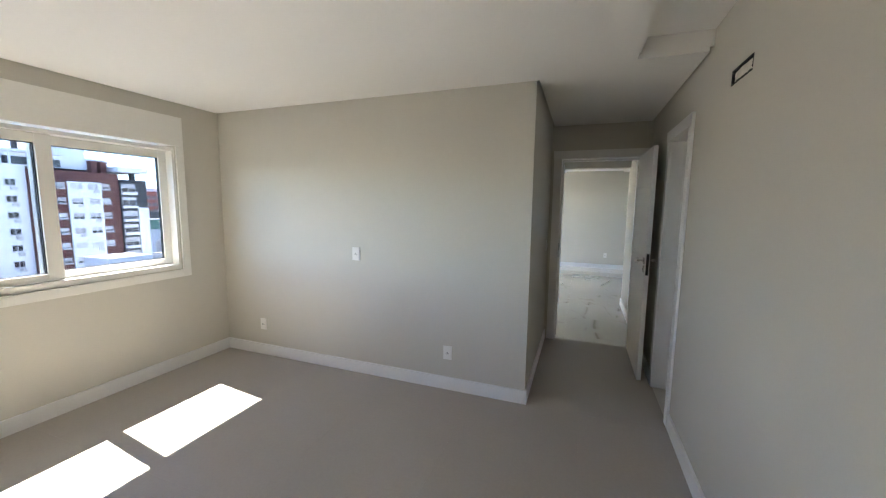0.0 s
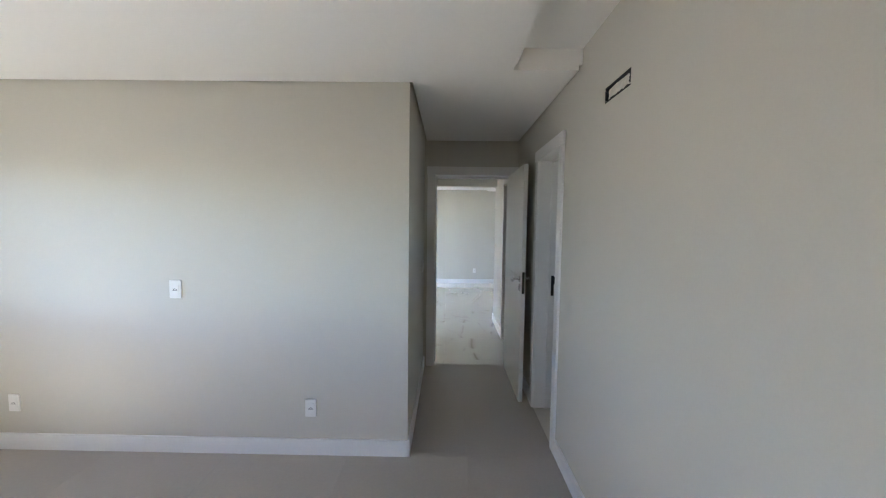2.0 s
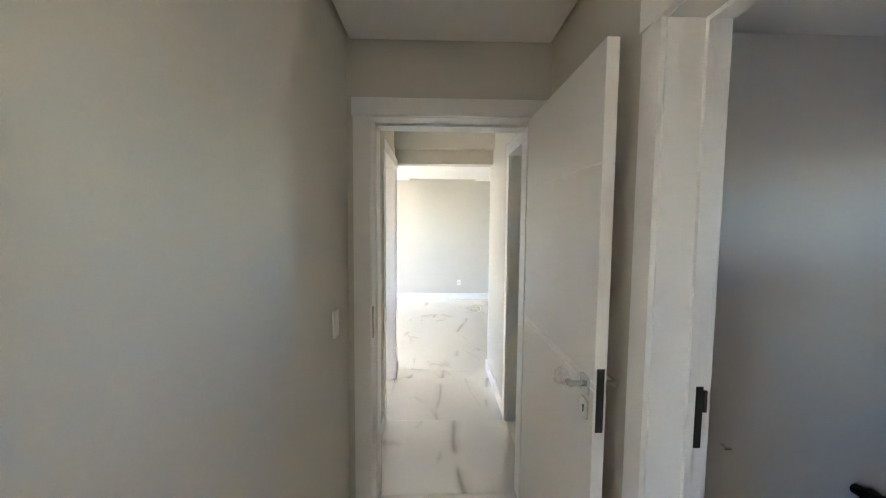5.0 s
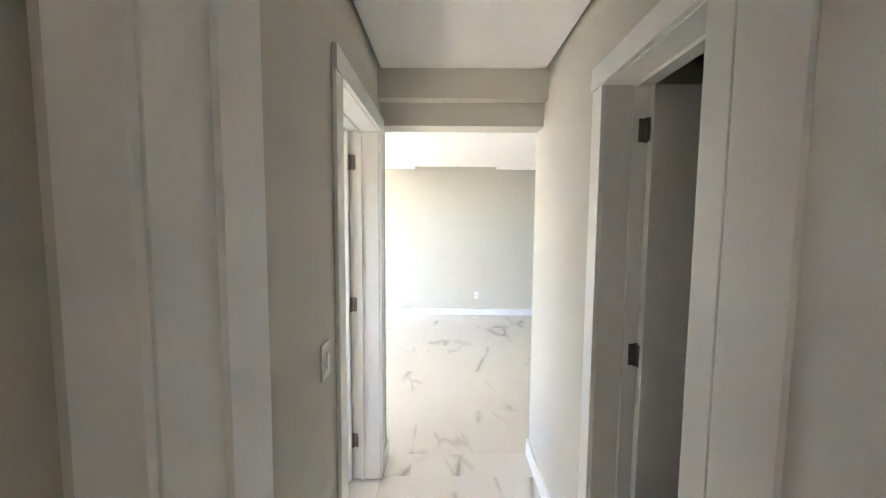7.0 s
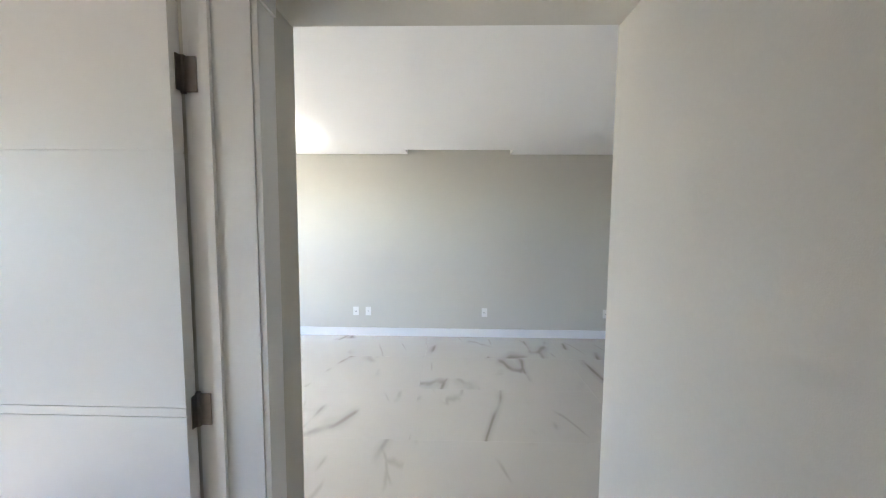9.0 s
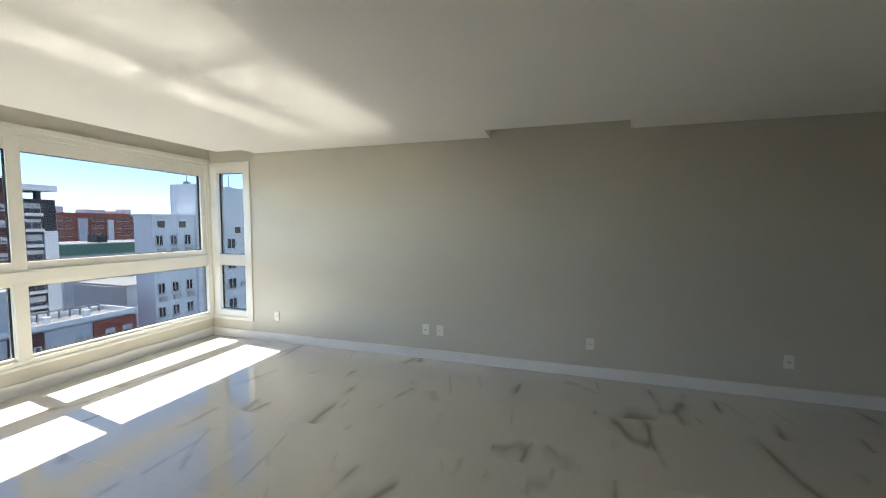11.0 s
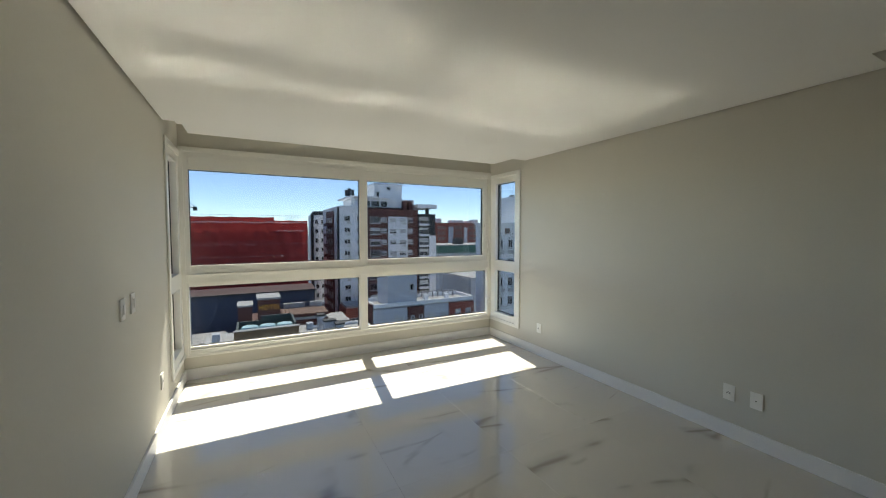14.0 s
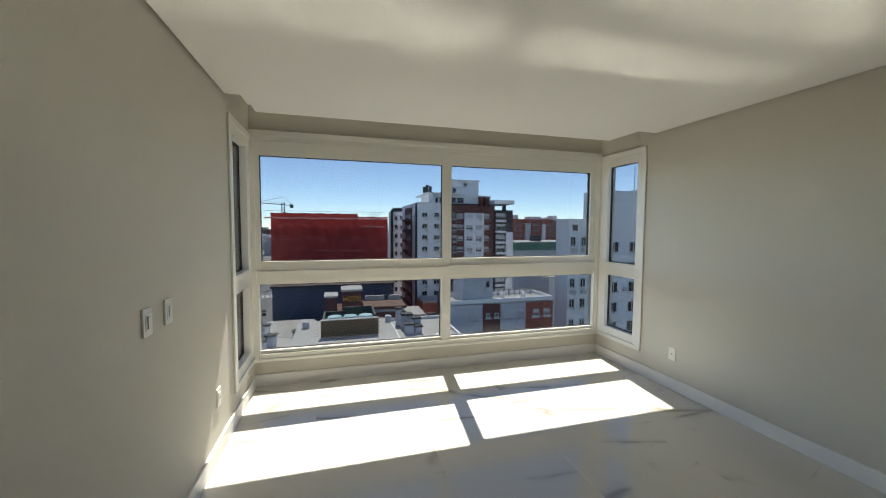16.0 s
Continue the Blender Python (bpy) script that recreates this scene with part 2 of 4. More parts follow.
wall("wall_bedroom_windows", BX - 0.2, BX, BACK - T, LY0 - T, 0, TOP,
     [(-9, 0, -5.45, -2.08, 0.94, 2.27), (-9, 0, -1.35, 1.78, 0.94, 2.27)])
wall("wall_bedroom_back", BX, CR, BACK - T, BACK, 0, TOP)
wall("wall_bedroom_side", BX, CL - T, FY, FY + T, 0, TOP)
wall("wall_passage_west", CL - T, CL, FY, 0.25, 0, TOP)
wall("wall_corridor_west", HL - T, HL, 0.25, LY0, 0, TOP, [(-9, 9, 0.96, 1.805, -1, 2.14)])
wall("wall_corridor_east", HR, HR + T, 0.25, LY0, 0, TOP, [(-9, 9, 0.426, 1.009, -1, 2.125)])
wall("wall_passage_east", CR, CR + T, BACK, 0.25, 0, TOP,
     [(-9, 9, -1.515, -0.901, -1, 2.125), (-9, 0.045, -2.425, -2.17, 2.165, 2.24)])
wall("wall_bedroom_door", CL, CR, 0.0, 0.25, 0, TOP, [(-0.918, -0.051, -1, 1, -1, 2.125)])
wall("wall_living_south", LX - T, HL - T, LY0 - T, LY0, 0, TOP, [(-4.87, -4.24, 0, 9, 0.25, 2.345)])
wall("wall_living_south_east", HR + T, EAST, LY0 - T, LY0, 0, TOP)
wall("wall_living_north", LX - T, EAST, LY1, LY1 + T, 0, TOP, [(-4.87, -4.24, 0, 9, 0.25, 2.345)])
wall("wall_living_east", EAST, EAST + T, LY0 - T, LY1 + T, 0, TOP)
wall("wall_living_windows", LX - T, LX, LY0, LY1, 0, TOP, [(-9, 0, 2.0, 5.9, 0.25, 2.38)])
wall("wall_bathroom_north", CR + T, 2.3, -0.35, -0.2, 0, TOP, material=M_BATH, label="glossy pale grey tiled bathroom wall")
wall("wall_bathroom_south", CR + T, 2.3, -2.75, -2.6, 0, TOP, material=M_BATH, label="glossy pale grey tiled bathroom wall")
wall("wall_bathroom_east", 2.15, 2.3, -2.6, -0.35, 0, TOP, [(0, 9, -1.57, -1.18, 1.53, 1.87)], M_BATH, "glossy pale grey tiled bathroom wall")
wall("wall_washroom_east", 1.9, 2.05, -0.2, LY0 - T, 0, TOP)

# the stepped beam at the end of the corridor
bm = bmesh.new()
box(bm, HL, HR, 1.862, 2.02, 2.17, TOP)
thing("beam_lower", bm, M_WALL, "greige painted beam over the corridor opening", "beam", "structure")
bm = bmesh.new()
box(bm, HL, HR, 1.775, 1.86, 2.305, TOP)
thing("beam_upper", bm, M_WALL, "greige painted stepped beam below the corridor ceiling", "beam", "structure")


def ceiling(name, xs, ys, z0, z1, empty, label="smooth white plasterboard ceiling with a shadow gap"):
    return thing(name, solid_grid(xs, ys, [z0, z1], lambda x, y, z: empty(x, y)), M_CEIL, label, "ceiling", "structure")


G = 0.02
ceiling("ceiling_bedroom", [BX + G, CL + G, -0.392, CR - G], [BACK + G, -1.84, FY - G, 0 - G], H, H + 0.03,
        lambda x, y: (x > -0.392 and y < -1.84) or (x < CL + G and y > FY - G))
ceiling("ceiling_corridor", [HL + G, HR - G], [0.25 + G, 1.775], H + 0.01, H + 0.04, lambda x, y: False)
ceiling("ceiling_living", [-4.52, -4.12, -1.07, 0.27, EAST - G], [LY0 + G, 2.17, 5.50, 5.60, LY1 - G], H - 0.01, H + 0.03,
        lambda x, y: (-1.07 < x < 0.27 and y > 5.5) or (x < -4.12 and (y < 2.17 or y > 5.60)))
ceiling("ceiling_side_bedroom", [BX + G, CL - T - G], [FY + T + G, LY0 - T - G], H, H + 0.03, lambda x, y: False)
ceiling("ceiling_bathroom", [CR + T, 2.15], [-2.6, -0.35], 2.36, 2.39, lambda x, y: False)
# upper slab and floor slab under the whole flat
thing("ceiling_slab", solid_grid([LX - T, BX - 0.2, EAST + T], [BACK - T, LY0 - T, LY1 + T], [TOP, TOP + 0.2], lambda x, y, z: x < BX - 0.2 and y < LY0 - T), M_CEIL, "white painted slab above the false ceiling", "ceiling", "structure")
# rims that close the recess above the false ceiling
bm = bmesh.new()
box(bm, -0.392, -0.372, BACK, -1.84, H + 0.03, TOP)
box(bm, -0.392, CR, -1.84, -1.82, H + 0.03, TOP)
thing("trim_bedroom_recess", bm, M_CEIL, "white plasterboard edge of the ceiling recess", "ceiling trim", "structure")
thing("ceiling_recess_bedroom", bx(-0.371, CR, BACK, -1.841, 2.58, 2.6), M_CEIL, "white raised ceiling of the air conditioner recess", "ceiling", "structure")
bm = bmesh.new()
box(bm, -1.09, 0.29, 5.48, 5.5, H + 0.03, TOP)
box(bm, -1.09, -1.07, 5.5, LY1, H + 0.03, TOP)
box(bm, 0.27, 0.29, 5.5, LY1, H + 0.03, TOP)
thing("trim_living_recess", bm, M_CEIL, "white plasterboard edge of the ceiling recess", "ceiling trim", "structure")


# ---- floors ----
thing("floor_screed", solid_grid([LX - T, BX - 0.2, EAST + T], [BACK - T, LY0 - T, LY1 + T], [-0.2, -0.012], lambda x, y, z: x < BX - 0.2 and y < LY0 - T), M_MGROUT, "screed bed below the floor tiles", "floor", "structure")


def tiled(name, x0, x1, y0, y1, px, py, ox, oy, material, grout, label):
    base = thing(name, bx(x0, x1, y0, y1, -0.011, -0.002), grout, label, "floor", "structure")
    cuts = lambda a, b, p, o: sorted({a, b, *[o + p * i for i in range(-20, 21) if a + 0.01 < o + p * i < b - 0.01]})
    cx, cy, shared = cuts(x0, x1, px, ox), cuts(y0, y1, py, oy), {}
    for i in range(len(cx) - 1):
        for j in range(len(cy) - 1):
            w, h = cx[i + 1] - cx[i] - 0.0006, cy[j + 1] - cy[j] - 0.0006
            key = (round(w, 3), round(h, 3))
            if key not in shared:
                bm = bmesh.new()
                a, b, e = w / 2, h / 2, 0.0003
                low = [bm.verts.new((sx * a, sy * b, -0.004)) for sx, sy in ((-1, -1), (1, -1), (1, 1), (-1, 1))]
                mid = [bm.verts.new((sx * a, sy * b, -e)) for sx, sy in ((-1, -1), (1, -1), (1, 1), (-1, 1))]
                up = [bm.verts.new((sx * (a - e), sy * (b - e), 0)) for sx, sy in ((-1, -1), (1, -1), (1, 1), (-1, 1))]
                bm.faces.new(up)
                for r, s in ((low, mid), (mid, up)):
                    for q in range(4):
                        bm.faces.new((r[q], r[(q + 1) % 4], s[(q + 1) % 4], s[q]))
                shared[key] = mesh_of(bm, "floor_tile", material)
            t = new("floor_tile", shared[key])
            t.location = ((cx[i] + cx[i + 1]) / 2, (cy[j] + cy[j + 1]) / 2, 0)
            t.parent = base
    return base


tiled("floor_bedroom", BX, CR, BACK, FY, 0.81, 1.62, -0.608, 0.04, M_GREYTILE, M_GROUT, "matt greige porcelain tile floor with thin joints")
tiled("floor_passage", CL, CR, FY + 0.0005, 0.04, 0.81, 1.62, -0.608, 0.04, M_GREYTILE, M_GROUT, "matt greige porcelain tile floor of the door passage")
tiled("floor_side_bedroom", BX, CL - T, FY + T, LY0 - T, 0.81, 1.62, -0.608, 0.04, M_GREYTILE, M_GROUT, "matt greige porcelain tile floor of the side bedroom")
FLOOR_BATH = tiled("floor_bathroom", CR + T, 2.15, -2.6, -0.35, 0.6, 0.6, 0.15, -0.35, M_GREYTILE, M_GROUT, "pale porcelain tile floor of the bathroom")
tiled("floor_washroom", CR + T, 1.9, -0.2, LY0 - T, 0.6, 0.6, 0.15, -0.2, M_GREYTILE, M_GROUT, "pale porcelain tile floor of the washroom")
tiled("floor_corridor", HL, HR, 0.0405, LY0 - 0.0005, 1.62, 0.81, -2.40, 3.43, M_MARBLE, M_MGROUT, "polished white marble-look porcelain floor with grey veins")
tiled("floor_living", LX, EAST, LY0, LY1, 1.62, 0.81, -2.40, 3.43, M_MARBLE, M_MGROUT, "polished white marble-look porcelain floor with grey veins")


# ---- baseboards ----
def board(x0, x1, y0, y1, label="white painted baseboard along the greige wall"):
    bm = bmesh.new()
    box(bm, x0, x1, y0, y1, 0.0, 0.112, 0.004)
    return thing("baseboard", bm, M_BASE, label, "baseboard", "structure")


B = 0.016
board(BX, CL - 0.001, FY - B, FY)
board(BX, BX + B, BACK, FY - B)
board(BX, CR, BACK, BACK + B)
board(CL, CL + B, FY - B, -0.026)
board(CR - B, CR, BACK, -1.585)
board(CR - B, CR, -0.83, -0.026)
board(HL, HL + B, 0.27, 0.89)
board(HR - B, HR, 0.27, 0.355)
board(HR - B, HR, 1.08, LY0 + B)
board(LX + B, HL + B, LY0, LY0 + B)
board(HL, HL + B, 1.875, LY0)
board(HR - B, EAST, LY0, LY0 + B)
board(LX, LX + B, LY0, LY1, "white painted baseboard below the corner window")
board(LX + B, EAST, LY1 - B, LY1)
board(EAST - B, EAST, LY0 + B, LY1 - B)
board(BX, CL - T, FY + T, FY + T + B)
board(BX, -1.99, LY0 - T - B, LY0 - T)


# ---- doors ----
def door_set(name, place, width, height, depth, label, open_in, hinge, leaf=None, trims=(0.088, 0.088), wrapped=False, gap=0.02):
    """A door frame with trims and a leaf standing open at right angles. Built with the opening along local x from 0 to width,
    the wall from local y = 0 to depth; place is its pose. open_in: the side of the wall into which the leaf swings, -1 or 1; hinge: 0 or width."""
    root = holder(name, (0, 0, 0), label, "door", "structure")
    tw, tt, jt = 0.088, 0.018, 0.024

    def local(bm):
        bm.transform(place)
        return bm

    for x0, x1 in ((-jt, 0.0), (width, width + jt)):
        part("jamb", local(bx(x0, x1, -0.002, depth + 0.002, 0, height, bevel=0.002)), M_TRIM, root)
    part("head", local(bx(-jt, width + jt, -0.002, depth + 0.002, height + 0.0005, height + jt, bevel=0.002)), M_TRIM, root)
    ys, ye = (0.115, depth - 0.02) if open_in < 0 else (depth - 0.055, depth - 0.035)
    for x0, x1 in ((0.0, 0.012), (width - 0.012, width)):
        part("door_stop", local(bx(x0, x1, ys, ye, 0, height, bevel=0.001)), M_TRIM, root)
    part("door_stop", local(bx(0.0125, width - 0.0125, ys, ye, height - 0.012, height, bevel=0.001)), M_TRIM, root)
    for y0, y1 in ((-tt, -0.0025), (depth + 0.0025, depth + tt)):
        for x0, x1 in ((-trims[0], -0.004), (width + 0.004, width + trims[1])):
            part("trim", local(bx(x0, x1, y0, y1, 0, height + 0.003, bevel=0.003)), M_TRIM, root)
        h0, h1 = (y0 - 0.005, y1) if y0 < 0 else (y0, y1 + 0.005)
        part("trim", local(bx(-trims[0] - 0.005, width + trims[1] + 0.005, h0, h1, height + 0.0035, height + tw, bevel=0.003)), M_TRIM, root)
    lw, lh, th = leaf or width - 0.006, height - 0.008, 0.036
    s = 1 if hinge == 0 else -1
    hy = -gap if open_in < 0 else depth + gap
    yf = (lambda d: hy + open_in * d)
    xa, xb = sorted((hinge + s * 0.004, hinge + s * (0.004 + th)))
    ya, yb = sorted((yf(0.0), yf(lw)))
    # the leaf: a body with routed lines as recessed joints between its face boards
    slab = part("leaf", local(bx(xa + 0.004, xb - 0.004, ya + 0.001, yb - 0.001, 0.009, lh - 0.001)), M_DOOR, root, "white lacquered flush leaf with routed lines")
    cuts = [0.008, 1.098, 1.122, 1.752, lh]
    for side in (xa, xb - 0.0035):
        for z0, z1 in zip(cuts[:-1], cuts[1:]):
            part("face_board", local(bx(side, side + 0.0035, ya, yb, z0 + 0.0015, z1 - 0.0015, bevel=0.0006)), M_DOOR, slab)
    for e0, e1 in ((ya, ya + 0.0008), (yb - 0.0008, yb)):
        part("edge_strip", local(bx(xa + 0.0037, xb - 0.0037, e0, e1, 0.0095, lh - 0.0015)), M_DOOR, slab)
    # hinges
    for z in (0.25, 1.10, 1.94):
        bm = bmesh.new()
        hx, y0 = hinge + s * 0.002, yf(-0.004)
        rod(bm, (hx, y0, z - 0.045), (hx, y0, z + 0.045), 0.007, 10)
        box(bm, hx - 0.002, hx + 0.002, min(y0, y0 - open_in * 0.034), max(y0, y0 - open_in * 0.034), z - 0.042, z + 0.042, 0.0008)
        xx = sorted((hx, hx + s * 0.024))
        box(bm, xx[0], xx[1], y0 - 0.0015, y0 + 0.0015, z - 0.042, z + 0.042, 0.0006)
        part("hinge", local(bm), M_BRONZE, root, "dull steel butt hinge")
    if lw > 0:
        e = yf(lw)
        mid = (xa + xb) / 2
        part("lock_plate", local(bx(mid - 0.011, mid + 0.011, min(e, e + open_in * 0.003), max(e, e + open_in * 0.003), 0.975, 1.165, bevel=0.0012)), M_BLACK, slab, "black lock faceplate")
        hz, hyy = 1.10, yf(lw - 0.052)
        for out, face in ((-1, xa), (1, xb)):
            bm = bmesh.new()
            box(bm, *sorted((face, face + out * 0.009)), hyy - 0.026, hyy + 0.026, hz - 0.026, hz + 0.026, 0.002)
            rose = part("rosette", local(bm), M_CHROME, slab, "square chrome rosette")
            bm = bmesh.new()
            rod(bm, (face, hyy, hz), (face + out * 0.05, hyy, hz), 0.009)
            far = yf(lw - 0.052 - 0.08)
            rod(bm, (face + out * 0.05, hyy + open_in * 0.008, hz), (face + out * 0.05, far, hz), 0.010)
            part("lever", local(bm), M_CHROME, slab, "straight chrome lever")
            if wrapped and out < 0:
                # crumpled packing film left on the lever
                bm = bmesh.new()
                rings = []
                for k in range(9):
                    y = yf(lw - 0.052 - 0.02 - 0.068 * k / 8)
                    rr = 0.0135 + 0.015 * k / 8
                    rings.append([bm.verts.new((face + out * 0.05 + rr * 0.8 * math.cos(a) * (1 + 0.25 * math.sin(3 * a + k * 1.9)), y + 0.004 * math.sin(5 * a),
                                                hz - 0.010 * k / 8 + rr * math.sin(a) * (1 + 0.2 * math.cos(4 * a + k)))) for a in [2 * math.pi * i / 14 for i in range(14)]])
                for r0, r1 in zip(rings[:-1], rings[1:]):
                    for i in range(14):
                        bm.faces.new((r0[i], r0[(i + 1) % 14], r1[(i + 1) % 14], r1[i]))
                bm.faces.new(rings[-1])
                bm.faces.new(rings[0][::-1])
                part("film_wrap", local(bm), M_WRAP, slab, "crumpled pale packing film on the lever")
            bm = bmesh.new()
            box(bm, *sorted((face, face + out * 0.008)), hyy - 0.022, hyy + 0.022, 0.995, 1.055, 0.002)
            part("key_plate", local(bm), M_CHROME, slab, "chrome key escutcheon")
            bm = bmesh.new()
            rod(bm, (face + out * 0.008, hyy, 1.03), (face + out * 0.0095, hyy, 1.03), 0.005, 10)
            box(bm, *sorted((face + out * 0.008, face + out * 0.0095)), hyy - 0.002, hyy + 0.002, 1.012, 1.03)
            part("keyhole", local(bm), M_BLACK, slab, "dark keyhole")
    return root


def turned(x, y, deg):
    return pose(x, y, 0, 0, 0, deg)


# bedroom door: opening along x, leaf swings back into the bedroom passage against the east wall
DOOR_BED = door_set("door_1", turned(-0.893, 0.0, 0), 0.817, 2.10, 0.25, "white door standing open with chrome lever handle", -1, 0.817, 0.822, (0.088, 0.074), True)
# side bedroom door: wall along y on the west side of the corridor, leaf swings into the side bedroom
DOOR_SIDE = door_set("door_2", turned(HL, 0.985, 90), 0.795, 2.115, T, "white door standing open into the side bedroom", 1, 0.795, 0.752, wrapped=True)
# washroom door on the east side of the corridor
DOOR_WASH = door_set("door_3", pose(HR, 0.985, 0, 0, 0, -90), 0.535, 2.10, T, "white door standing open into the dark washroom", 1, 0.0, gap=0.002)
# bathroom door off the bedroom passage
DOOR_BATH = door_set("door_4", pose(CR, -0.925, 0, 0, 0, -90), 0.565, 2.10, T, "white door frame with its door standing open inside", 1, 0.61)
part("strike_plate", bx(-0.8945, -0.8905, 0.012, 0.034, 0.985, 1.15, bevel=0.001), M_BLACK, DOOR_BED, "black metal strike plate")
part("strike_plate", bx(0.118, 0.142, -0.9285, -0.9245, 0.98, 1.15, bevel=0.001), M_BLACK, DOOR_BATH, "black metal strike plate")
part("strike_lip", bx(0.1425, 0.152, -0.931, -0.9245, 1.08, 1.14, bevel=0.001), M_BLACK, DOOR_BATH)


# ---- windows ----
def rail_frame(bm, axis, u0, u1, z0, z1, d0, d1, w, wb=None, wt=None, bevel=0.004):
    """A rectangular frame of four bars; axis 'x': it lies in a plane of constant x, u is y; d0..d1 its depth."""
    wb, wt = wb or w, wt or w
    for a0, a1, b0, b1 in ((u0, u0 + w, z0, z1), (u1 - w, u1, z0, z1), (u0 + w, u1 - w, z0, z0 + wb), (u0 + w, u1 - w, z1 - wt, z1)):
        if axis == "x":
            box(bm, d0, d1, a0, a1, b0, b1, bevel)
        else:
            box(bm, a0, a1, d0, d1, b0, b1, bevel)


def pane(axis, u0, u1, z0, z1, d, parent):
    g = 0.009
    a = (d - 0.003, d + 0.003, u0 - 0.004, u1 + 0.004, z0 - 0.004, z1 + 0.004) if axis == "x" else (u0 - 0.004, u1 + 0.004, d - 0.003, d + 0.003, z0 - 0.004, z1 + 0.004)
    p = part("pane", bx(*a), M_GLASS, parent, "glass pane darkened to dim the view outside")
    p.visible_shadow = False
    bm = bmesh.new()
    for k in (-1, 1):
        e0, e1 = sorted((d + k * 0.0035, d + k * 0.010))
        rail_frame(bm, axis, u0 - 0.002, u1 + 0.002, z0 - 0.002, z1 + 0.002, e0, e1, g, bevel=0)
    part("gasket", bm, M_GASKET, parent, "black rubber gasket")


def living_window():
    root = holder("window_1", (LX, 3.93, 0.25), "large cream-white framed corner window with four panes", "window", "structure")
    D0, D1 = LX - 0.11, LX + 0.012
    bm = bmesh.new()
    rail_frame(bm, "x", LY0 - 0.018, LY1 + 0.018, 0.25, 2.38, D0, D1, 0.075, 0.055, 0.075)
    outer = part("window_frame", bm, M_PVC, root)
    part("transom", bx(D0, D1, 2.087, 5.773, 1.0, 1.115, bevel=0.004), M_PVC, root)
    part("mullion", bx(D0, D1, 3.868, 3.962, 0.306, 0.9995, bevel=0.004), M_PVC, root)
    part("mullion", bx(D0, D1, 3.905, 3.962, 1.1155, 2.304, bevel=0.004), M_PVC, root)
    # inside trim strip round the opening
    bm = bmesh.new()
    rail_frame(bm, "x", LY0 + 0.001, LY1 - 0.001, 0.235, 2.40, LX + 0.0125, LX + 0.024, 0.04, 0.03, 0.05)
    part("trim", bm, M_PVC, root)
    # glazing beads: sliding sash above, fixed lights elsewhere
    for nm, u0, u1, z0, z1, gu0, gu1, gz0, gz1, d0, d1 in (
            ("sash", 2.045, 3.925, 1.105, 2.304, 2.112, 3.866, 1.19, 2.172, LX - 0.04, LX + 0.02),
            ("sash", 3.93, 5.775, 1.1155, 2.304, 3.975, 5.712, 1.188, 2.176, LX - 0.085, LX - 0.012),
            ("fixed_light", 2.001, 3.868, 0.306, 0.9995, 2.022, 3.864, 0.337, 0.968, LX - 0.085, LX - 0.012),
            ("fixed_light", 3.962, 5.83, 0.306, 0.9995, 3.966, 5.78, 0.333, 0.963, LX - 0.085, LX - 0.012)):
        u0, u1 = max(u0, LY0 + 0.02 if nm == "sash" else LY0 - 0.015), min(u1, LY1 - 0.02 if nm == "sash" else LY1 + 0.015)
        bm = bmesh.new()
        for a0, a1, b0, b1 in ((u0, gu0, z0, z1), (gu1, u1, z0, z1), (gu0, gu1, z0, gz0), (gu0, gu1, gz1, z1)):
            if a1 - a0 > 0.003:
                box(bm, d0, d1, a0, a1, b0, b1, 0.003 if min(a1 - a0, b1 - b0) > 0.02 else 0)
        s = part(nm, bm, M_PVC, root)
        pane("x", gu0, gu1, gz0, gz1, (d0 + d1) / 2, s)
    bm = bmesh.new()
    box(bm, LX + 0.0205, LX + 0.032, 2.062, 2.082, 1.58, 1.70, 0.004)
    part("pull", bm, M_PVC, root, "cream sash pull")
    bm = bmesh.new()
    box(bm, LX - 0.0115, LX + 0.002, 5.728, 5.752, 1.60, 1.65, 0.003)
    box(bm, LX + 0.002, LX + 0.014, 5.732, 5.748, 1.53, 1.64, 0.004)
    part("handle", bm, M_PLASTIC, root, "white window handle")
    # track lip below the sliding sash
    part("track", bx(LX + 0.0125, LX + 0.034, 2.075, 3.93, 1.085, 1.104, bevel=0.002), M_PVC, root)
    return root


def side_window(name, y_in, out, deep):
    """A narrow side light beside the corner; out: the way to the open air along y."""
    root = holder(name, (-4.55, y_in, 0.25), "narrow cream-white framed side light of the corner window", "window", "structure")
    d0, d1 = sorted((y_in + out * (deep + 0.05), y_in - out * 0.004))
    bm = bmesh.new()
    for a0, a1, b0, b1 in ((-4.905, -4.79, 0.25, 2.345), (-4.35, -4.24, 0.25, 2.345), (-4.79, -4.35, 0.25, 0.372), (-4.79, -4.35, 0.98, 1.128), (-4.79, -4.35, 2.22, 2.345)):
        box(bm, a0, a1, d0, d1, b0, b1, 0.004)
    part("window_frame", bm, M_PVC, root)
    t0, t1 = sorted((y_in - out * 0.0045, y_in - out * 0.016))
    bm = bmesh.new()
    for a0, a1, b0, b1 in ((-4.305, -4.232, 0.24, 2.355), (LX + 0.026, -4.305, 0.24, 0.285), (LX + 0.026, -4.305, 2.30, 2.355)):
        box(bm, a0, a1, t0, t1, b0, b1, 0.003)
    part("trim", bm, M_PVC, root)
    for z0, z1 in ((0.372, 0.98), (1.128, 2.22)):
        pane("y", -4.79, -4.35, z0, z1, y_in + out * deep, root)
    return root


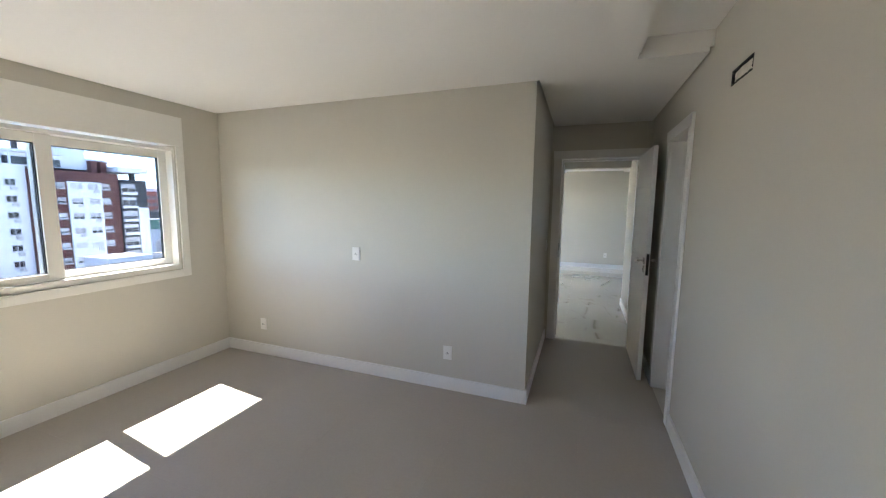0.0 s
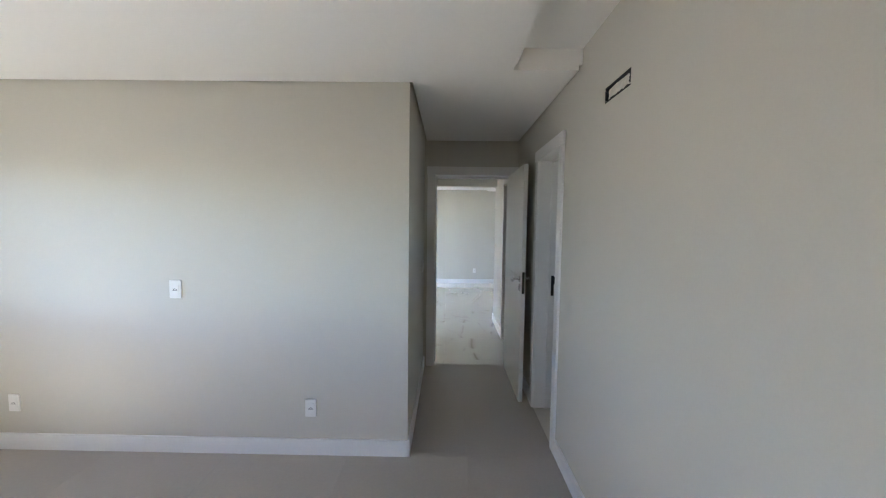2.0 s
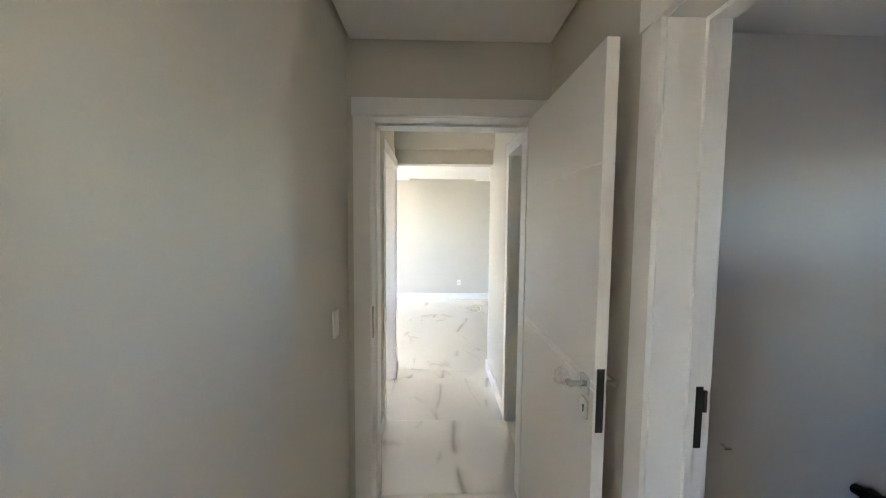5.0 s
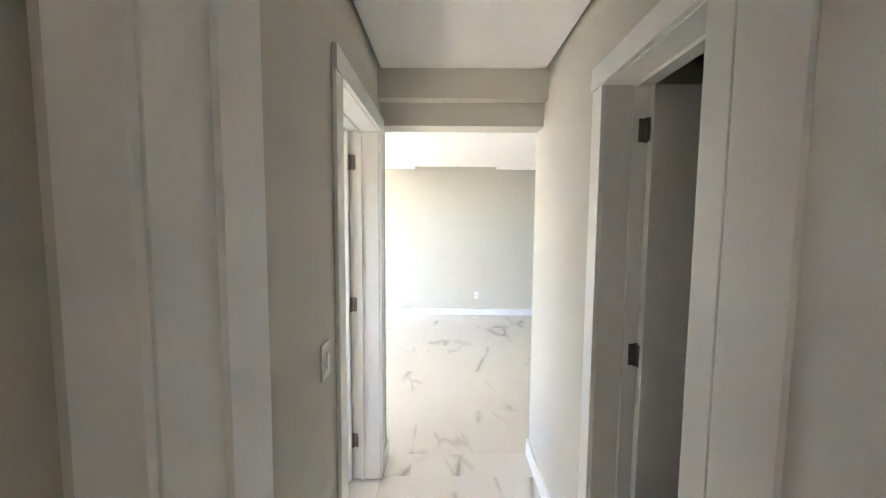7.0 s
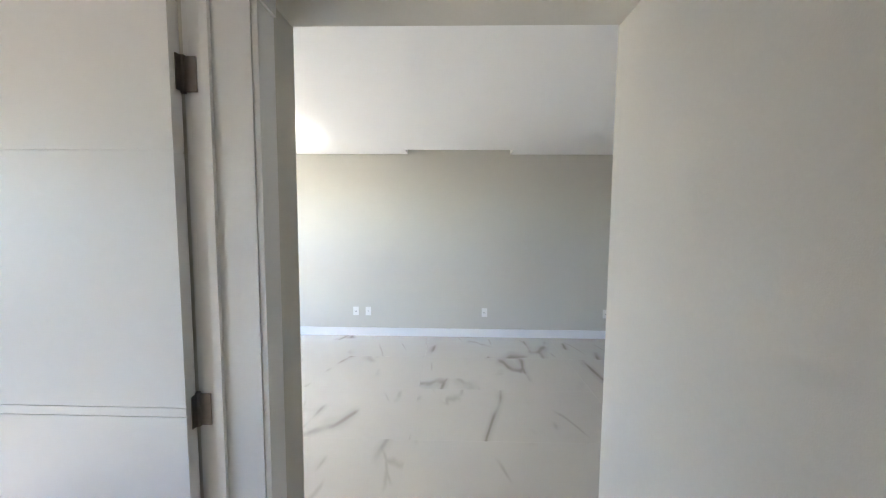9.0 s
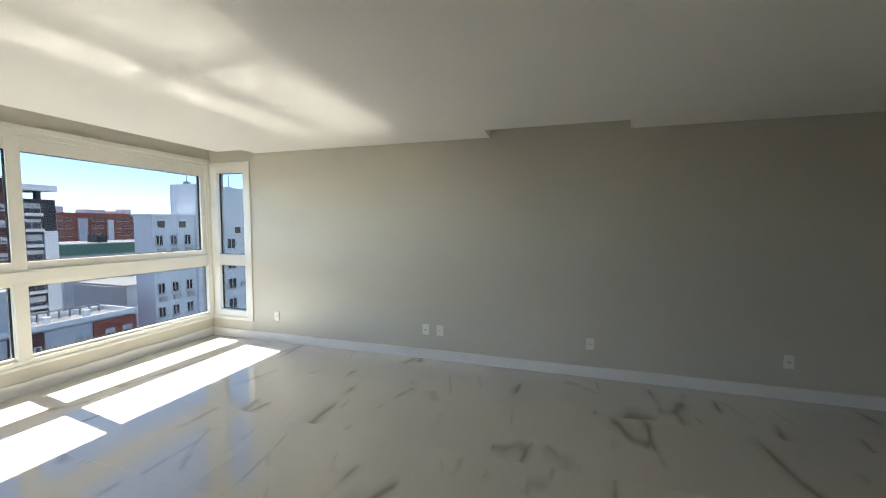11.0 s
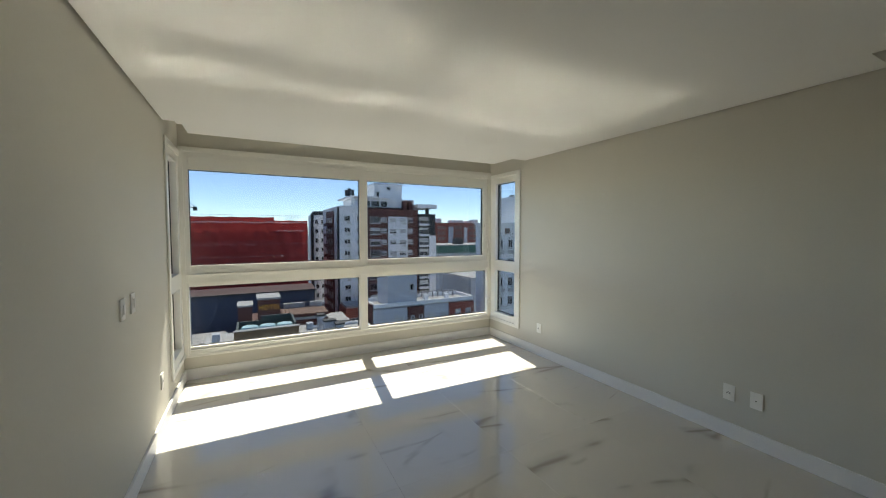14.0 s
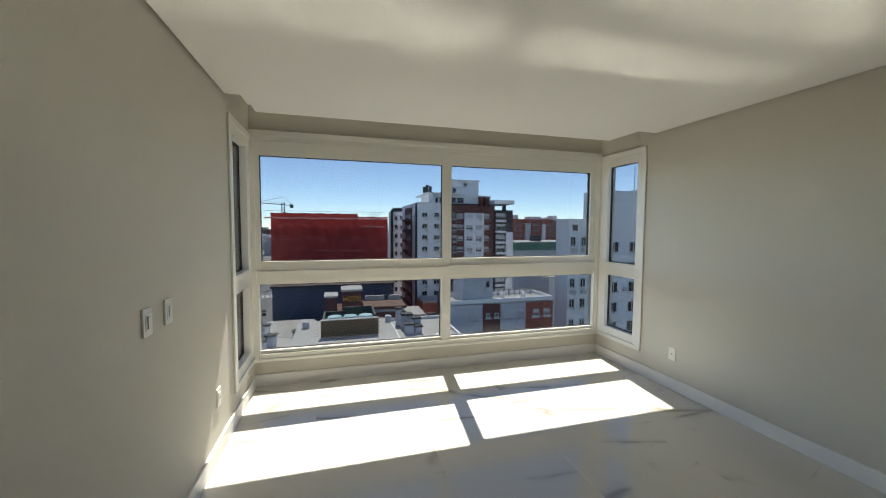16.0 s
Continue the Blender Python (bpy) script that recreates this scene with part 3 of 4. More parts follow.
def bedroom_window(name, y0, y1, stiles, label):
    """A wide sliding window with a shutter box; stiles are the middles of its meeting stiles."""
    root = holder(name, (BX, (y0 + y1) / 2, 0.9), label, "window", "structure")
    bm = bmesh.new()
    for a0, a1, b0, b1 in ((y0, y0 + 0.07, 0.865, 2.0745), (y1 - 0.07, y1, 0.865, 2.0745), (y0, y0 + 0.0245, 2.075, 2.337), (y1 - 0.0245, y1, 2.075, 2.337), (y0 + 0.07, y1 - 0.07, 0.865, 0.935)):
        box(bm, BX + 0.001, BX + 0.016, a0, a1, b0, b1, 0.003)
    part("trim", bm, M_PVC, root)
    part("shutter_box", bx(BX - 0.19, BX + 0.018, y0 + 0.025, y1 - 0.025, 2.075, 2.337, bevel=0.004), M_PVC, root, "white roller shutter box")
    bm = bmesh.new()
    D0, D1 = BX - 0.16, BX - 0.002
    for a0, a1, b0, b1 in ((y0 + 0.0705, y0 + 0.12, 0.9355, 2.0595), (y1 - 0.10, y1 - 0.0705, 0.9355, 2.0595), (y0 + 0.12, y1 - 0.10, 0.9355, 0.985), (y0 + 0.12, y1 - 0.10, 2.03, 2.0595)):
        box(bm, D0, D1, a0, a1, b0, b1, 0.003)
    part("window_frame", bm, M_PVC, root)
    ends = [y0 + 0.1205, *stiles, y1 - 0.1005]
    for k in range(len(ends) - 1):
        first, last = k == 0, k == len(ends) - 2
        a0, a1 = ends[k] - (0 if first else 0.045), ends[k + 1] + (0 if last else 0.045)
        g0, g1 = ends[k] + (0.08 if first else 0.044), ends[k + 1] - (0.065 if last else 0.043)
        d = BX - (0.05 if (len(ends) - k) % 2 else 0.11)
        bm = bmesh.new()
        for u0, u1, b0, b1 in ((a0, g0, 0.988, 2.028), (g1, a1, 0.988, 2.028), (g0, g1, 0.988, 1.042), (g0, g1, 1.962, 2.028)):
            box(bm, d - 0.025, d + 0.025, u0, u1, b0, b1, 0.003)
        s = part("sash", bm, M_PVC, root)
        pane("x", g0, g1, 1.042, 1.962, d, s)
    return root


living_window()
side_window("window_2", LY1, 1, 0.05)
side_window("window_3", LY0, -1, 0.062)
bedroom_window("window_4", -5.52, -2.0, (-4.56, -3.76, -2.96), "wide white sliding bedroom window with roller shutter box")
bedroom_window("window_5", -1.42, 1.85, (-0.58, 0.22, 1.02), "white sliding window of the side bedroom")


# ---- sockets and switches ----
def plate(name, at, normal, slots, label, w=0.075, h=0.118):
    """A wall plate with a raised insert; normal is one of 'x+', 'x-', 'y+', 'y-'."""
    root = holder(name, at, label, "socket" if "socket" in name else "light switch")
    turn = {"y-": 0, "x+": 90, "y+": 180, "x-": 270}[normal]
    place = Matrix.Translation(at) @ pose(0, 0, 0, 0, 0, turn)

    def local(bm):
        bm.transform(place)
        return bm

    part("cover", local(bx(-w / 2, w / 2, -0.009, 0.0, -h / 2, h / 2, bevel=0.003)), M_PLASTIC, root)
    part("insert", local(bx(-0.024, 0.024, -0.0115, -0.0092, -0.036, 0.036, bevel=0.001)), M_PLASTIC, root)
    if slots == "socket":
        bm = bmesh.new()
        for dx, dz in ((-0.009, 0), (0.009, 0), (0, 0.004)):
            rod(bm, (dx, -0.0117, dz), (dx, -0.0123, dz), 0.0032, 8)
        box(bm, -0.016, 0.016, -0.0121, -0.0117, -0.008, -0.006)
        part("holes", local(bm), M_DARKHOLE, root)
    elif slots == "dot":
        bm = bmesh.new()
        rod(bm, (0, -0.0117, 0), (0, -0.0127, 0), 0.005, 12)
        part("coax_jack", local(bm), M_DARKHOLE, root, "small dark aerial jack")
    else:
        part("rocker", local(bx(-0.012, 0.012, -0.0165, -0.0117, -0.026, 0.026, bevel=0.002)), M_PLASTIC, root)
    return root


plate("wall_socket", (-3.69, FY, 0.325), "y-", "socket", "white wall socket low on the bedroom wall")
plate("wall_socket", (-1.665, FY, 0.325), "y-", "socket", "white wall socket low beside the passage corner")
plate("wall_switch", (-2.556, FY, 1.12), "y-", "socket", "white wall plate at bed-head height", 0.078, 0.12)
plate("wall_switch", (CL, -0.267, 1.14), "x+", "switch", "white light switch beside the bedroom door")
plate("wall_switch", (HL, 0.77, 1.15), "x+", "switch", "white light switch in the corridor")
for x, kind, lab in ((-3.852, "socket", "white wall socket near the corner window"), (-1.787, "socket", "white wall socket above the baseboard, one of a pair"),
                     (-1.617, "dot", "white aerial socket beside its twin"), (-0.031, "socket", "white wall socket alone on the long wall"), (1.6, "socket", "white wall socket at the far stretch of the long wall")):
    plate("wall_socket", (x, LY1, 0.34), "y-", kind, lab)
plate("wall_switch", (-2.95, LY0, 1.115), "y+", "switch", "white light switch on the short living room wall")
plate("wall_switch", (-3.15, LY0, 1.118), "y+", "switch", "white double switch beside its twin")
plate("wall_socket", (-3.85, LY0, 0.39), "y+", "socket", "white wall socket low beside the side light")

# the unfinished opening for the air conditioner in the bedroom wall
thing("wall_recess_back", bx(0.040, 0.0449, -2.4249, -2.1701, 2.1651, 2.2399), M_DARKHOLE, "dark back of the open air conditioner point", "wall recess", "structure")
bm = bmesh.new()
random.seed(4)
for k in range(26):
    y = -2.4245 + 0.2535 * k / 26
    box(bm, 0.0008, 0.0398, y, y + 0.00985, 2.1653, 2.1653 + random.uniform(0.006, 0.014))
    box(bm, 0.0008, 0.0398, y, y + 0.00985, 2.2397 - random.uniform(0.006, 0.014), 2.2397)
for k in range(7):
    z = 2.180 + 0.0455 * k / 7
    box(bm, 0.001, 0.0398, -2.4245, -2.4245 + random.uniform(0.008, 0.02), z, z + 0.0064)
    box(bm, 0.001, 0.0398, -2.1705 - random.uniform(0.010, 0.032), -2.1705, z, z + 0.0064)
thing("recess_lining", bm, M_DARKHOLE, "dark broken edge round the open wall recess", "wall recess", "structure")
bm = bmesh.new()
ring = []
for i in range(40):
    a = 2 * math.pi * i / 40
    wob = 1 + 0.16 * noise.noise((math.cos(a) * 2.3, math.sin(a) * 2.3, 5.0)) + 0.06 * random.uniform(-1, 1)
    c, s = math.cos(a), math.sin(a)
    k = 1 / max(abs(c), abs(s)) ** 0.75
    ring.append((-2.297 + 0.108 * c * k * wob, 2.202 + 0.0265 * s * k * wob))
front = [bm.verts.new((0.006 + 0.004 * random.random(), y, z)) for y, z in ring]
back = [bm.verts.new((0.0398, y, z)) for y, z in ring]
bm.faces.new(front)
bm.faces.new(back[::-1])
for i in range(40):
    bm.faces.new((front[i], back[i], back[(i + 1) % 40], front[(i + 1) % 40]))
thing("mortar_fill", bm, M_CONC, "crumbly pale mortar filling in the wall recess", "mortar")
# pencilled outline for the living room unit
bm = bmesh.new()
box(bm, -0.70, -0.675, LY1 - 0.0012, LY1 - 0.0002, 2.206, 2.208)
box(bm, -0.48, -0.41, LY1 - 0.0012, LY1 - 0.0002, 2.206, 2.2085)
thing("wall_mark", bm, M_CONC, "faint dark line marking a patched wall opening", "wall mark", "structure")

# bathroom: small pipe ends on the tiled wall
bm = bmesh.new()
rod(bm, (1.30, -0.3501, 0.42), (1.30, -0.43, 0.42), 0.022)
rod(bm, (1.30, -0.40, 0.42), (1.30, -0.45, 0.42), 0.036)
# slanting black rod stands in for the stub's shadow to the lower right
rod(bm, (1.30, -0.43, 0.42), (1.38, -0.46, 0.33), 0.014)
thing("pipe_stub", bm, M_BLACK, "capped dark water pipe stub with a rod as its shadow", "pipe")
bm = bmesh.new()
rod(bm, (0.684, -0.3501, 0.627), (0.684, -0.375, 0.627), 0.006)
box(bm, 0.672, 0.70, -0.385, -0.375, 0.622, 0.632, 0.001)
thing("wall_plug", bm, M_CHROME, "small metal plug in the tiled wall", "plug")


# ---- the city outside ----
GZ = -25.0
M_ASPH = mat("asphalt_and_lots", (0.22, 0.22, 0.21), 0.9, vary=0.35, grain=0.6, coarse=0.035)
M_WHITE = mat("white_render", (0.87, 0.88, 0.90), 0.8, vary=0.06, grain=1.5, coarse=0.15)
M_BROWN = mat("brown_red_render", (0.135, 0.056, 0.048), 0.8, vary=0.1, grain=2, coarse=0.2)
M_DARKG = mat("dark_grey_render", (0.035, 0.04, 0.045), 0.7, vary=0.1, grain=2, coarse=0.2)
M_NET = mat("red_scaffold_net", (0.42, 0.045, 0.04), 0.85, vary=0.35, grain=2.2, coarse=0.10)
net, net_out = M_NET.node_tree, M_NET.node_tree.nodes["Material Output"]
net_back, net_mix = net.nodes.new("ShaderNodeBsdfTranslucent"), net.nodes.new("ShaderNodeMixShader")
net_back.inputs[0].default_value = (0.75, 0.10, 0.08, 1)
net_mix.inputs[0].default_value = 0.15
net.links.new(net.nodes["Principled BSDF"].outputs[0], net_mix.inputs[1])
net.links.new(net_back.outputs[0], net_mix.inputs[2])
net.links.new(net_mix.outputs[0], net_out.inputs["Surface"])
M_NAVY = mat("slate_blue_wall", (0.07, 0.09, 0.14), 0.8, vary=0.15, grain=0.8, coarse=0.08)
M_MAROON = mat("maroon_roof", (0.075, 0.03, 0.035), 0.8, vary=0.12, grain=1.5, coarse=0.15)
M_RED = mat("red_brick_render", (0.34, 0.10, 0.07), 0.8, vary=0.1, grain=2, coarse=0.2)
M_GREY = mat("pale_grey_render", (0.55, 0.57, 0.62), 0.8, vary=0.06, grain=1.5, coarse=0.2)
M_ROOF = mat("pale_roof_deck", (0.45, 0.44, 0.43), 0.85, vary=0.18, grain=1.0, coarse=0.3)
M_RUST = mat("rusty_roof_sheet", (0.20, 0.12, 0.09), 0.8, vary=0.2, grain=1.5, coarse=0.4)
M_GREENR = mat("green_fascia", (0.10, 0.22, 0.17), 0.7, vary=0.1, grain=1, coarse=0.2)
M_TEAL = mat("dark_teal_parapet", (0.045, 0.07, 0.07), 0.7, vary=0.15, grain=1, coarse=0.3)
M_TANK = mat("pale_blue_tank", (0.38, 0.60, 0.64), 0.5, vary=0.08, grain=1, coarse=0.4)
M_SIGN = mat("orange_sign_letters", (1.0, 0.5, 0.07), 0.5, vary=0.04)
M_WPANE = mat("dark_window_glass", (0.03, 0.035, 0.045), 0.15, vary=0.4, grain=0.4, coarse=0.2, random_tint=0.5)
M_WFRAME = mat("white_window_frame", (0.66, 0.66, 0.66), 0.5, vary=0.05)
M_BLIND = mat("pale_roller_blind", (0.55, 0.55, 0.54), 0.7, vary=0.1, grain=2, random_tint=0.25)
M_AC = mat("white_ac_case", (0.55, 0.55, 0.54), 0.5, vary=0.1, grain=2)
M_STEEL = mat("grey_steel", (0.25, 0.25, 0.26), 0.5, metal=0.6)

thing("ground", bx(-2600, 1500, -2000, 2000, GZ - 1, GZ), M_ASPH, "hazy grey city ground far below the windows", "ground", "structure")

_win = {}


def window_meshes(w, h, split, frame_m, recess):
    key = (round(w, 2), round(h, 2), split, frame_m.name, recess)
    if key not in _win:
        f = bmesh.new()
        b = 0.09
        for y0, y1, z0, z1 in ((-w / 2, -w / 2 + b, -h / 2, h / 2), (w / 2 - b, w / 2, -h / 2, h / 2), (-w / 2 + b, w / 2 - b, -h / 2, -h / 2 + b), (-w / 2 + b, w / 2 - b, h / 2 - b, h / 2)):
            box(f, -0.02, 0.07, y0, y1, z0, z1)
        for i in range(1, split):
            y = -w / 2 + w * i / split
            box(f, -0.02, 0.06, y - 0.04, y + 0.04, -h / 2 + b, h / 2 - b)
        if recess:
            box(f, -0.05, 0.22, -w / 2 - 0.12, w / 2 + 0.12, -h / 2 - 0.16, -h / 2 - 0.002)
        g = bx(-0.03, 0.025, -w / 2 + b * 0.9, w / 2 - b * 0.9, -h / 2 + b * 0.9, h / 2 - b * 0.9)
        _win[key] = (mesh_of(f, "window", frame_m), mesh_of(g, "pane", M_WPANE))
    return _win[key]


_blind = {}


def put_window(parent, at, turn, w, h, split=2, frame_m=None, sill=True, blind=0.0):
    """A window with its pane; blind: the share of its height behind a lowered pale roller blind."""
    f, g = window_meshes(w, h, split, frame_m or M_WFRAME, sill)
    ob = new("window", f)
    ob.parent = parent
    ob.matrix_local = Matrix.Translation(Vector(at) - parent.location) @ pose(0, 0, 0, 0, 0, turn)
    p = new("pane", g)
    p.parent = ob
    if blind:
        key = (round(w, 2), round(h, 2), round(blind, 1))
        if key not in _blind:
            _blind[key] = mesh_of(bx(0.026, 0.045, -w / 2 + 0.091, w / 2 - 0.091, h / 2 - 0.09 - (h - 0.18) * key[2], h / 2 - 0.091), "blind", M_BLIND)
        b = new("blind", _blind[key])
        b.parent = ob
    return ob


_ac = []


def put_ac(parent, at, turn):
    if not _ac:
        bm = bmesh.new()
        box(bm, 0.0, 0.35, -0.42, 0.42, -0.3, 0.3, 0.03)
        rod(bm, (0.35, -0.08, 0), (0.37, -0.08, 0), 0.22, 12)
        _ac.append(mesh_of(bm, "ac_unit", M_AC))
    ob = new("ac_unit", _ac[0])
    ob.parent = parent
    ob.matrix_local = Matrix.Translation(Vector(at) - parent.location) @ pose(0, 0, 0, 0, 0, turn)


def block(parent, name, x0, x1, y0, y1, z0, z1, m, label="", bevel=0.0):
    return part(name, bx(x0, x1, y0, y1, z0, z1, bevel=bevel), m, parent, label)


def parapet(parent, x0, x1, y0, y1, z, h, t, m, label=""):
    bm = bmesh.new()
    for a in ((x0, x1, y0, y0 + t), (x0, x1, y1 - t, y1), (x0, x0 + t, y0 + t, y1 - t), (x1 - t, x1, y0 + t, y1 - t)):
        box(bm, *a, z, z + h)
    return part("parapet", bm, m, parent, label)


# apartment tower with white, brown and dark grey bays; its front faces the flat
def shrink(root, k):
    """Bring a building nearer along the lines of sight from the living room."""
    eye = Vector((-0.4, 2.69, 1.54))
    root.location = eye + k * (root.location - eye)
    root.scale = (k, k, k)


def apartment_tower():
    F = -95.0
    root = holder("apartment_tower", (F, 36, -37.5), "tall white, brown and dark grey apartment tower", "building")
    block(root, "wall", F - 24, F, 22.5, 29.7, -37.5, 8.0, M_WHITE, "white rendered bay")
    block(root, "wall", F - 24, F + 0.6, 29.7, 43.7, -37.5, 7.4, M_BROWN, "brown rendered bay")
    block(root, "wall", F - 3, F + 1.0, 35.0, 40.4, -37.5, 5.4, M_WHITE, "white panel between brown bays")
    block(root, "wall", F - 20, F + 0.9, 43.7, 48.9, -37.5, 6.3, M_DARKG, "dark grey corner bay")
    block(root, "wall", F - 4, F + 1.2, 46.9, 48.92, -37.5, 0.3, M_WHITE, "white end panel")
    block(root, "wall", F - 34, F - 28, 19.5, 24.0, -37.5, 6.6, M_WHITE, "white rear bay")
    block(root, "wall", F - 27.9, F - 27.4, 19.4, 20.2, -37.5, 7.2, M_DARKG, "dark strip of the rear bay")
    block(root, "wall", F - 33, F - 28.5, 20.5, 24.0, 6.61, 7.9, M_DARKG, "dark roof box of the rear bay")
    # dark stair strips on the flank
    block(root, "wall", F - 17, F - 7, 22.2, 22.45, -37.5, 7.0, M_BROWN, "brown balcony strip on the flank")
    block(root, "wall", F - 1.6, F - 0.4, 22.15, 22.45, -37.5, 7.6, M_DARKG, "dark grey strip at the corner")
    # roof storey
    block(root, "penthouse", F - 16, F - 3, 27.0, 44.0, 8.01, 10.4, M_WHITE, "white set-back roof storey")
    block(root, "penthouse_glazing", F - 3, F - 2.9, 28.0, 36.0, 8.2, 9.6, M_WPANE)
    block(root, "roof_slab", F - 17, F - 1.5, 25.5, 36.0, 10.4, 10.8, M_WHITE)
    for y in (26.0, 28.5, 31.0, 33.5):
        block(root, "roof_post", F - 2.2, F - 1.9, y, y + 0.3, 8.01, 10.4, M_WHITE)
    block(root, "lift_tower", F - 14, F - 6, 33.4, 41.5, 10.41, 14.6, M_WHITE, "white lift tower")
    block(root, "lift_cap", F - 14.3, F - 5.7, 33.1, 41.8, 14.6, 14.9, M_GREY)
    put_window(root, (F - 5.98, 37.5, 13.6), 0, 1.2, 1.0, 1)
    block(root, "canopy", F - 8, F + 1.2, 43.4, 49.2, 7.9, 9.0, M_WHITE, "white roof canopy")
    block(root, "canopy_post", F - 1, F, 46.6, 47.3, 6.3, 7.9, M_DARKG)
    for y in (40.3, 41.9):
        bm = bx(F - 3, F - 1.6, y, y + 1.0, 7.41, 9.6)
        box(bm, F - 3.1, F - 1.5, y - 0.1, y + 1.1, 9.6, 9.9)
        part("chimney", bm, M_BROWN, root, "brown chimney")
    for y, h in ((25.4, 1.4), (26.2, 1.9), (27.1, 1.6), (30.6, 1.8), (34.0, 1.3)):
        bm = bmesh.new()
        rod(bm, (F - 5, y, 10.9), (F - 5, y, 10.9 + h), 0.42, 12)
        rod(bm, (F - 5, y, 10.9 + h), (F - 5, y, 11.05 + h), 0.5, 12)
        part("roof_tank", bm, M_DARKG, root, "black roof tank")
    for k in range(13):
        z = 4.5 - 2.93 * k
        if z < -36:
            break
        put_window(root, (F - 27.98, 21.2, z), 0, 1.0, 1.4, 1)
        put_window(root, (F - 27.98, 23.0, z), 0, 1.0, 1.4, 1)
        put_window(root, (F + 0.62, 31.5, z), 0, 2.7, 1.7, 3, blind=(0.0, 0.5, 0.4)[k % 3])
        put_window(root, (F + 0.62, 33.9, z + 0.1), 0, 1.5, 1.1, 2, blind=(0.8, 0.6)[k % 2])
        put_window(root, (F + 0.62, 41.3, z + 0.1), 0, 1.4, 1.1, 2, blind=(0.6, 0.9, 0.7)[k % 3])
        put_window(root, (F + 0.92, 45.3, z), 0, 2.7, 1.9, 2, blind=(0.5, 0.3, 0.6, 0.4)[k % 4])
        block(root, "balcony", F + 0.95, F + 1.5, 43.9, 46.8, z - 1.4, z - 0.85, M_WHITE)
        for y in (36.3, 39.0):
            put_window(root, (F + 1.02, y, z + 0.0), 0, 1.9, 1.3, 2, M_WHITE, blind=(1.0, 0.7, 0.6, 1.0)[(k + int(y)) % 4])
            if (k + int(y)) % 2:
                put_ac(root, (F + 1.02, y + 0.4, z - 0.9), 0)
        for y in (24.4, 27.6):
            put_window(root, (F + 0.02, y, z + 0.3), 0, 1.5, 1.2, 2)
            put_ac(root, (F + 0.02, y + 0.4, z - 0.8), 0)
        for x in (F - 9, F - 12, F - 15):
            put_window(root, (x, 22.18, z), -90, 1.5, 1.4, 2)
        put_window(root, (F - 4.0, 22.48, z), -90, 1.2, 1.3, 2)
        block(root, "balcony", F - 16.5, F - 7.5, 21.4, 22.19, z - 1.5, z - 0.7, M_BROWN)
    shrink(root, 0.70)
    return root


def scaffold_building():
    F = -70.0
    root = holder("netted_building", (F, 1, GZ), "building under construction wrapped in dark red netting", "building")
    block(root, "wall", F - 18, F, -7.7, 10.9, GZ, 3.3, M_ROOF, "bare concrete core")
    # hung netting with folds, one sheet per bay and lift
    for y0, y1, top in ((-8.1, 6.2, 3.9), (6.2, 11.3, 3.4)):
        bm = bmesh.new()
        ny, nz = 60, 30
        grid = []
        for j in range(nz + 1):
            z = top - (top - GZ) * j / nz
            row = []
            for i in range(ny + 1):
                y = y0 + (y1 - y0) * i / ny
                sag = 0.25 * abs(math.sin(z * 1.05)) + 0.12 * math.sin(y * 2.6 + z * 0.6) + 0.10 * noise.noise((y * 0.8, z * 0.8, 3))
                dz = 0.07 * abs(math.sin(y * 1.1)) if j == 0 else 0
                row.append(bm.verts.new((F + 1.0 + sag, y, z - dz)))
            grid.append(row)
        for j in range(nz):
            for i in range(ny):
                bm.faces.new((grid[j][i], grid[j + 1][i], grid[j + 1][i + 1], grid[j][i + 1]))
        part("net", bm, M_NET, root, "dark red scaffold netting with sagging folds")
    bm = bmesh.new()
    box(bm, F - 18, F + 0.9, 11.32, 11.5, GZ, 3.4)
    part("net", bm, M_NET, root)
    # pale top seam, posts and rails along the roof edge
    bm = bmesh.new()
    for i in range(22):
        y = -9 + i * 0.93
        z = 3.0 + 0.05 * math.sin(i * 1.3)
        rod(bm, (F + 1.35, y, z), (F + 1.35, y + 0.95, 3.0 + 0.05 * math.sin((i + 1) * 1.3)), 0.13, 6)
    for z in (-0.6, -2.6, -4.6, -6.6):
        for i in range(20):
            y = -9 + i * 1.01
            rod(bm, (F + 1.42, y, z + 0.05 * math.sin(i * 2.1 + z)), (F + 1.42, y + 1.01, z + 0.05 * math.sin((i + 1) * 2.1 + z)), 0.035, 5)
    for i in range(5):
        rod(bm, (F + 1.3, 6.5 + 0.9 * i, 1.55), (F + 1.3, 7.2 + 0.9 * i, 1.62 + 0.1 * (i % 2)), 0.1, 6)
    # the hem's pink is lightened to paint in light coming through from behind
    part("net_seam", bm, mat("backlit_pink_net_hem", (0.9, 0.45, 0.40), 0.8, vary=0.15, grain=2), root, "pink hem of the netting, coloured lighter as if backlit")
    bm = bmesh.new()
    for i in range(21):
        y = -9 + i
        rod(bm, (F + 0.9, y, 2.5), (F + 0.9, y, 4.4 + 0.4 * (i % 3 == 0)), 0.02, 5)
    rod(bm, (F + 0.9, -9, 4.2), (F + 0.9, 11, 4.2), 0.03, 5)
    for i in range(4):
        rod(bm, (F + 0.95, 7.6 + i * 0.5, 2.6), (F + 0.95, 8.6 + i * 0.5, 4.3), 0.04, 5)
    part("scaffold_rail", bm, M_STEEL, root, "thin scaffold posts and rail")
    return root


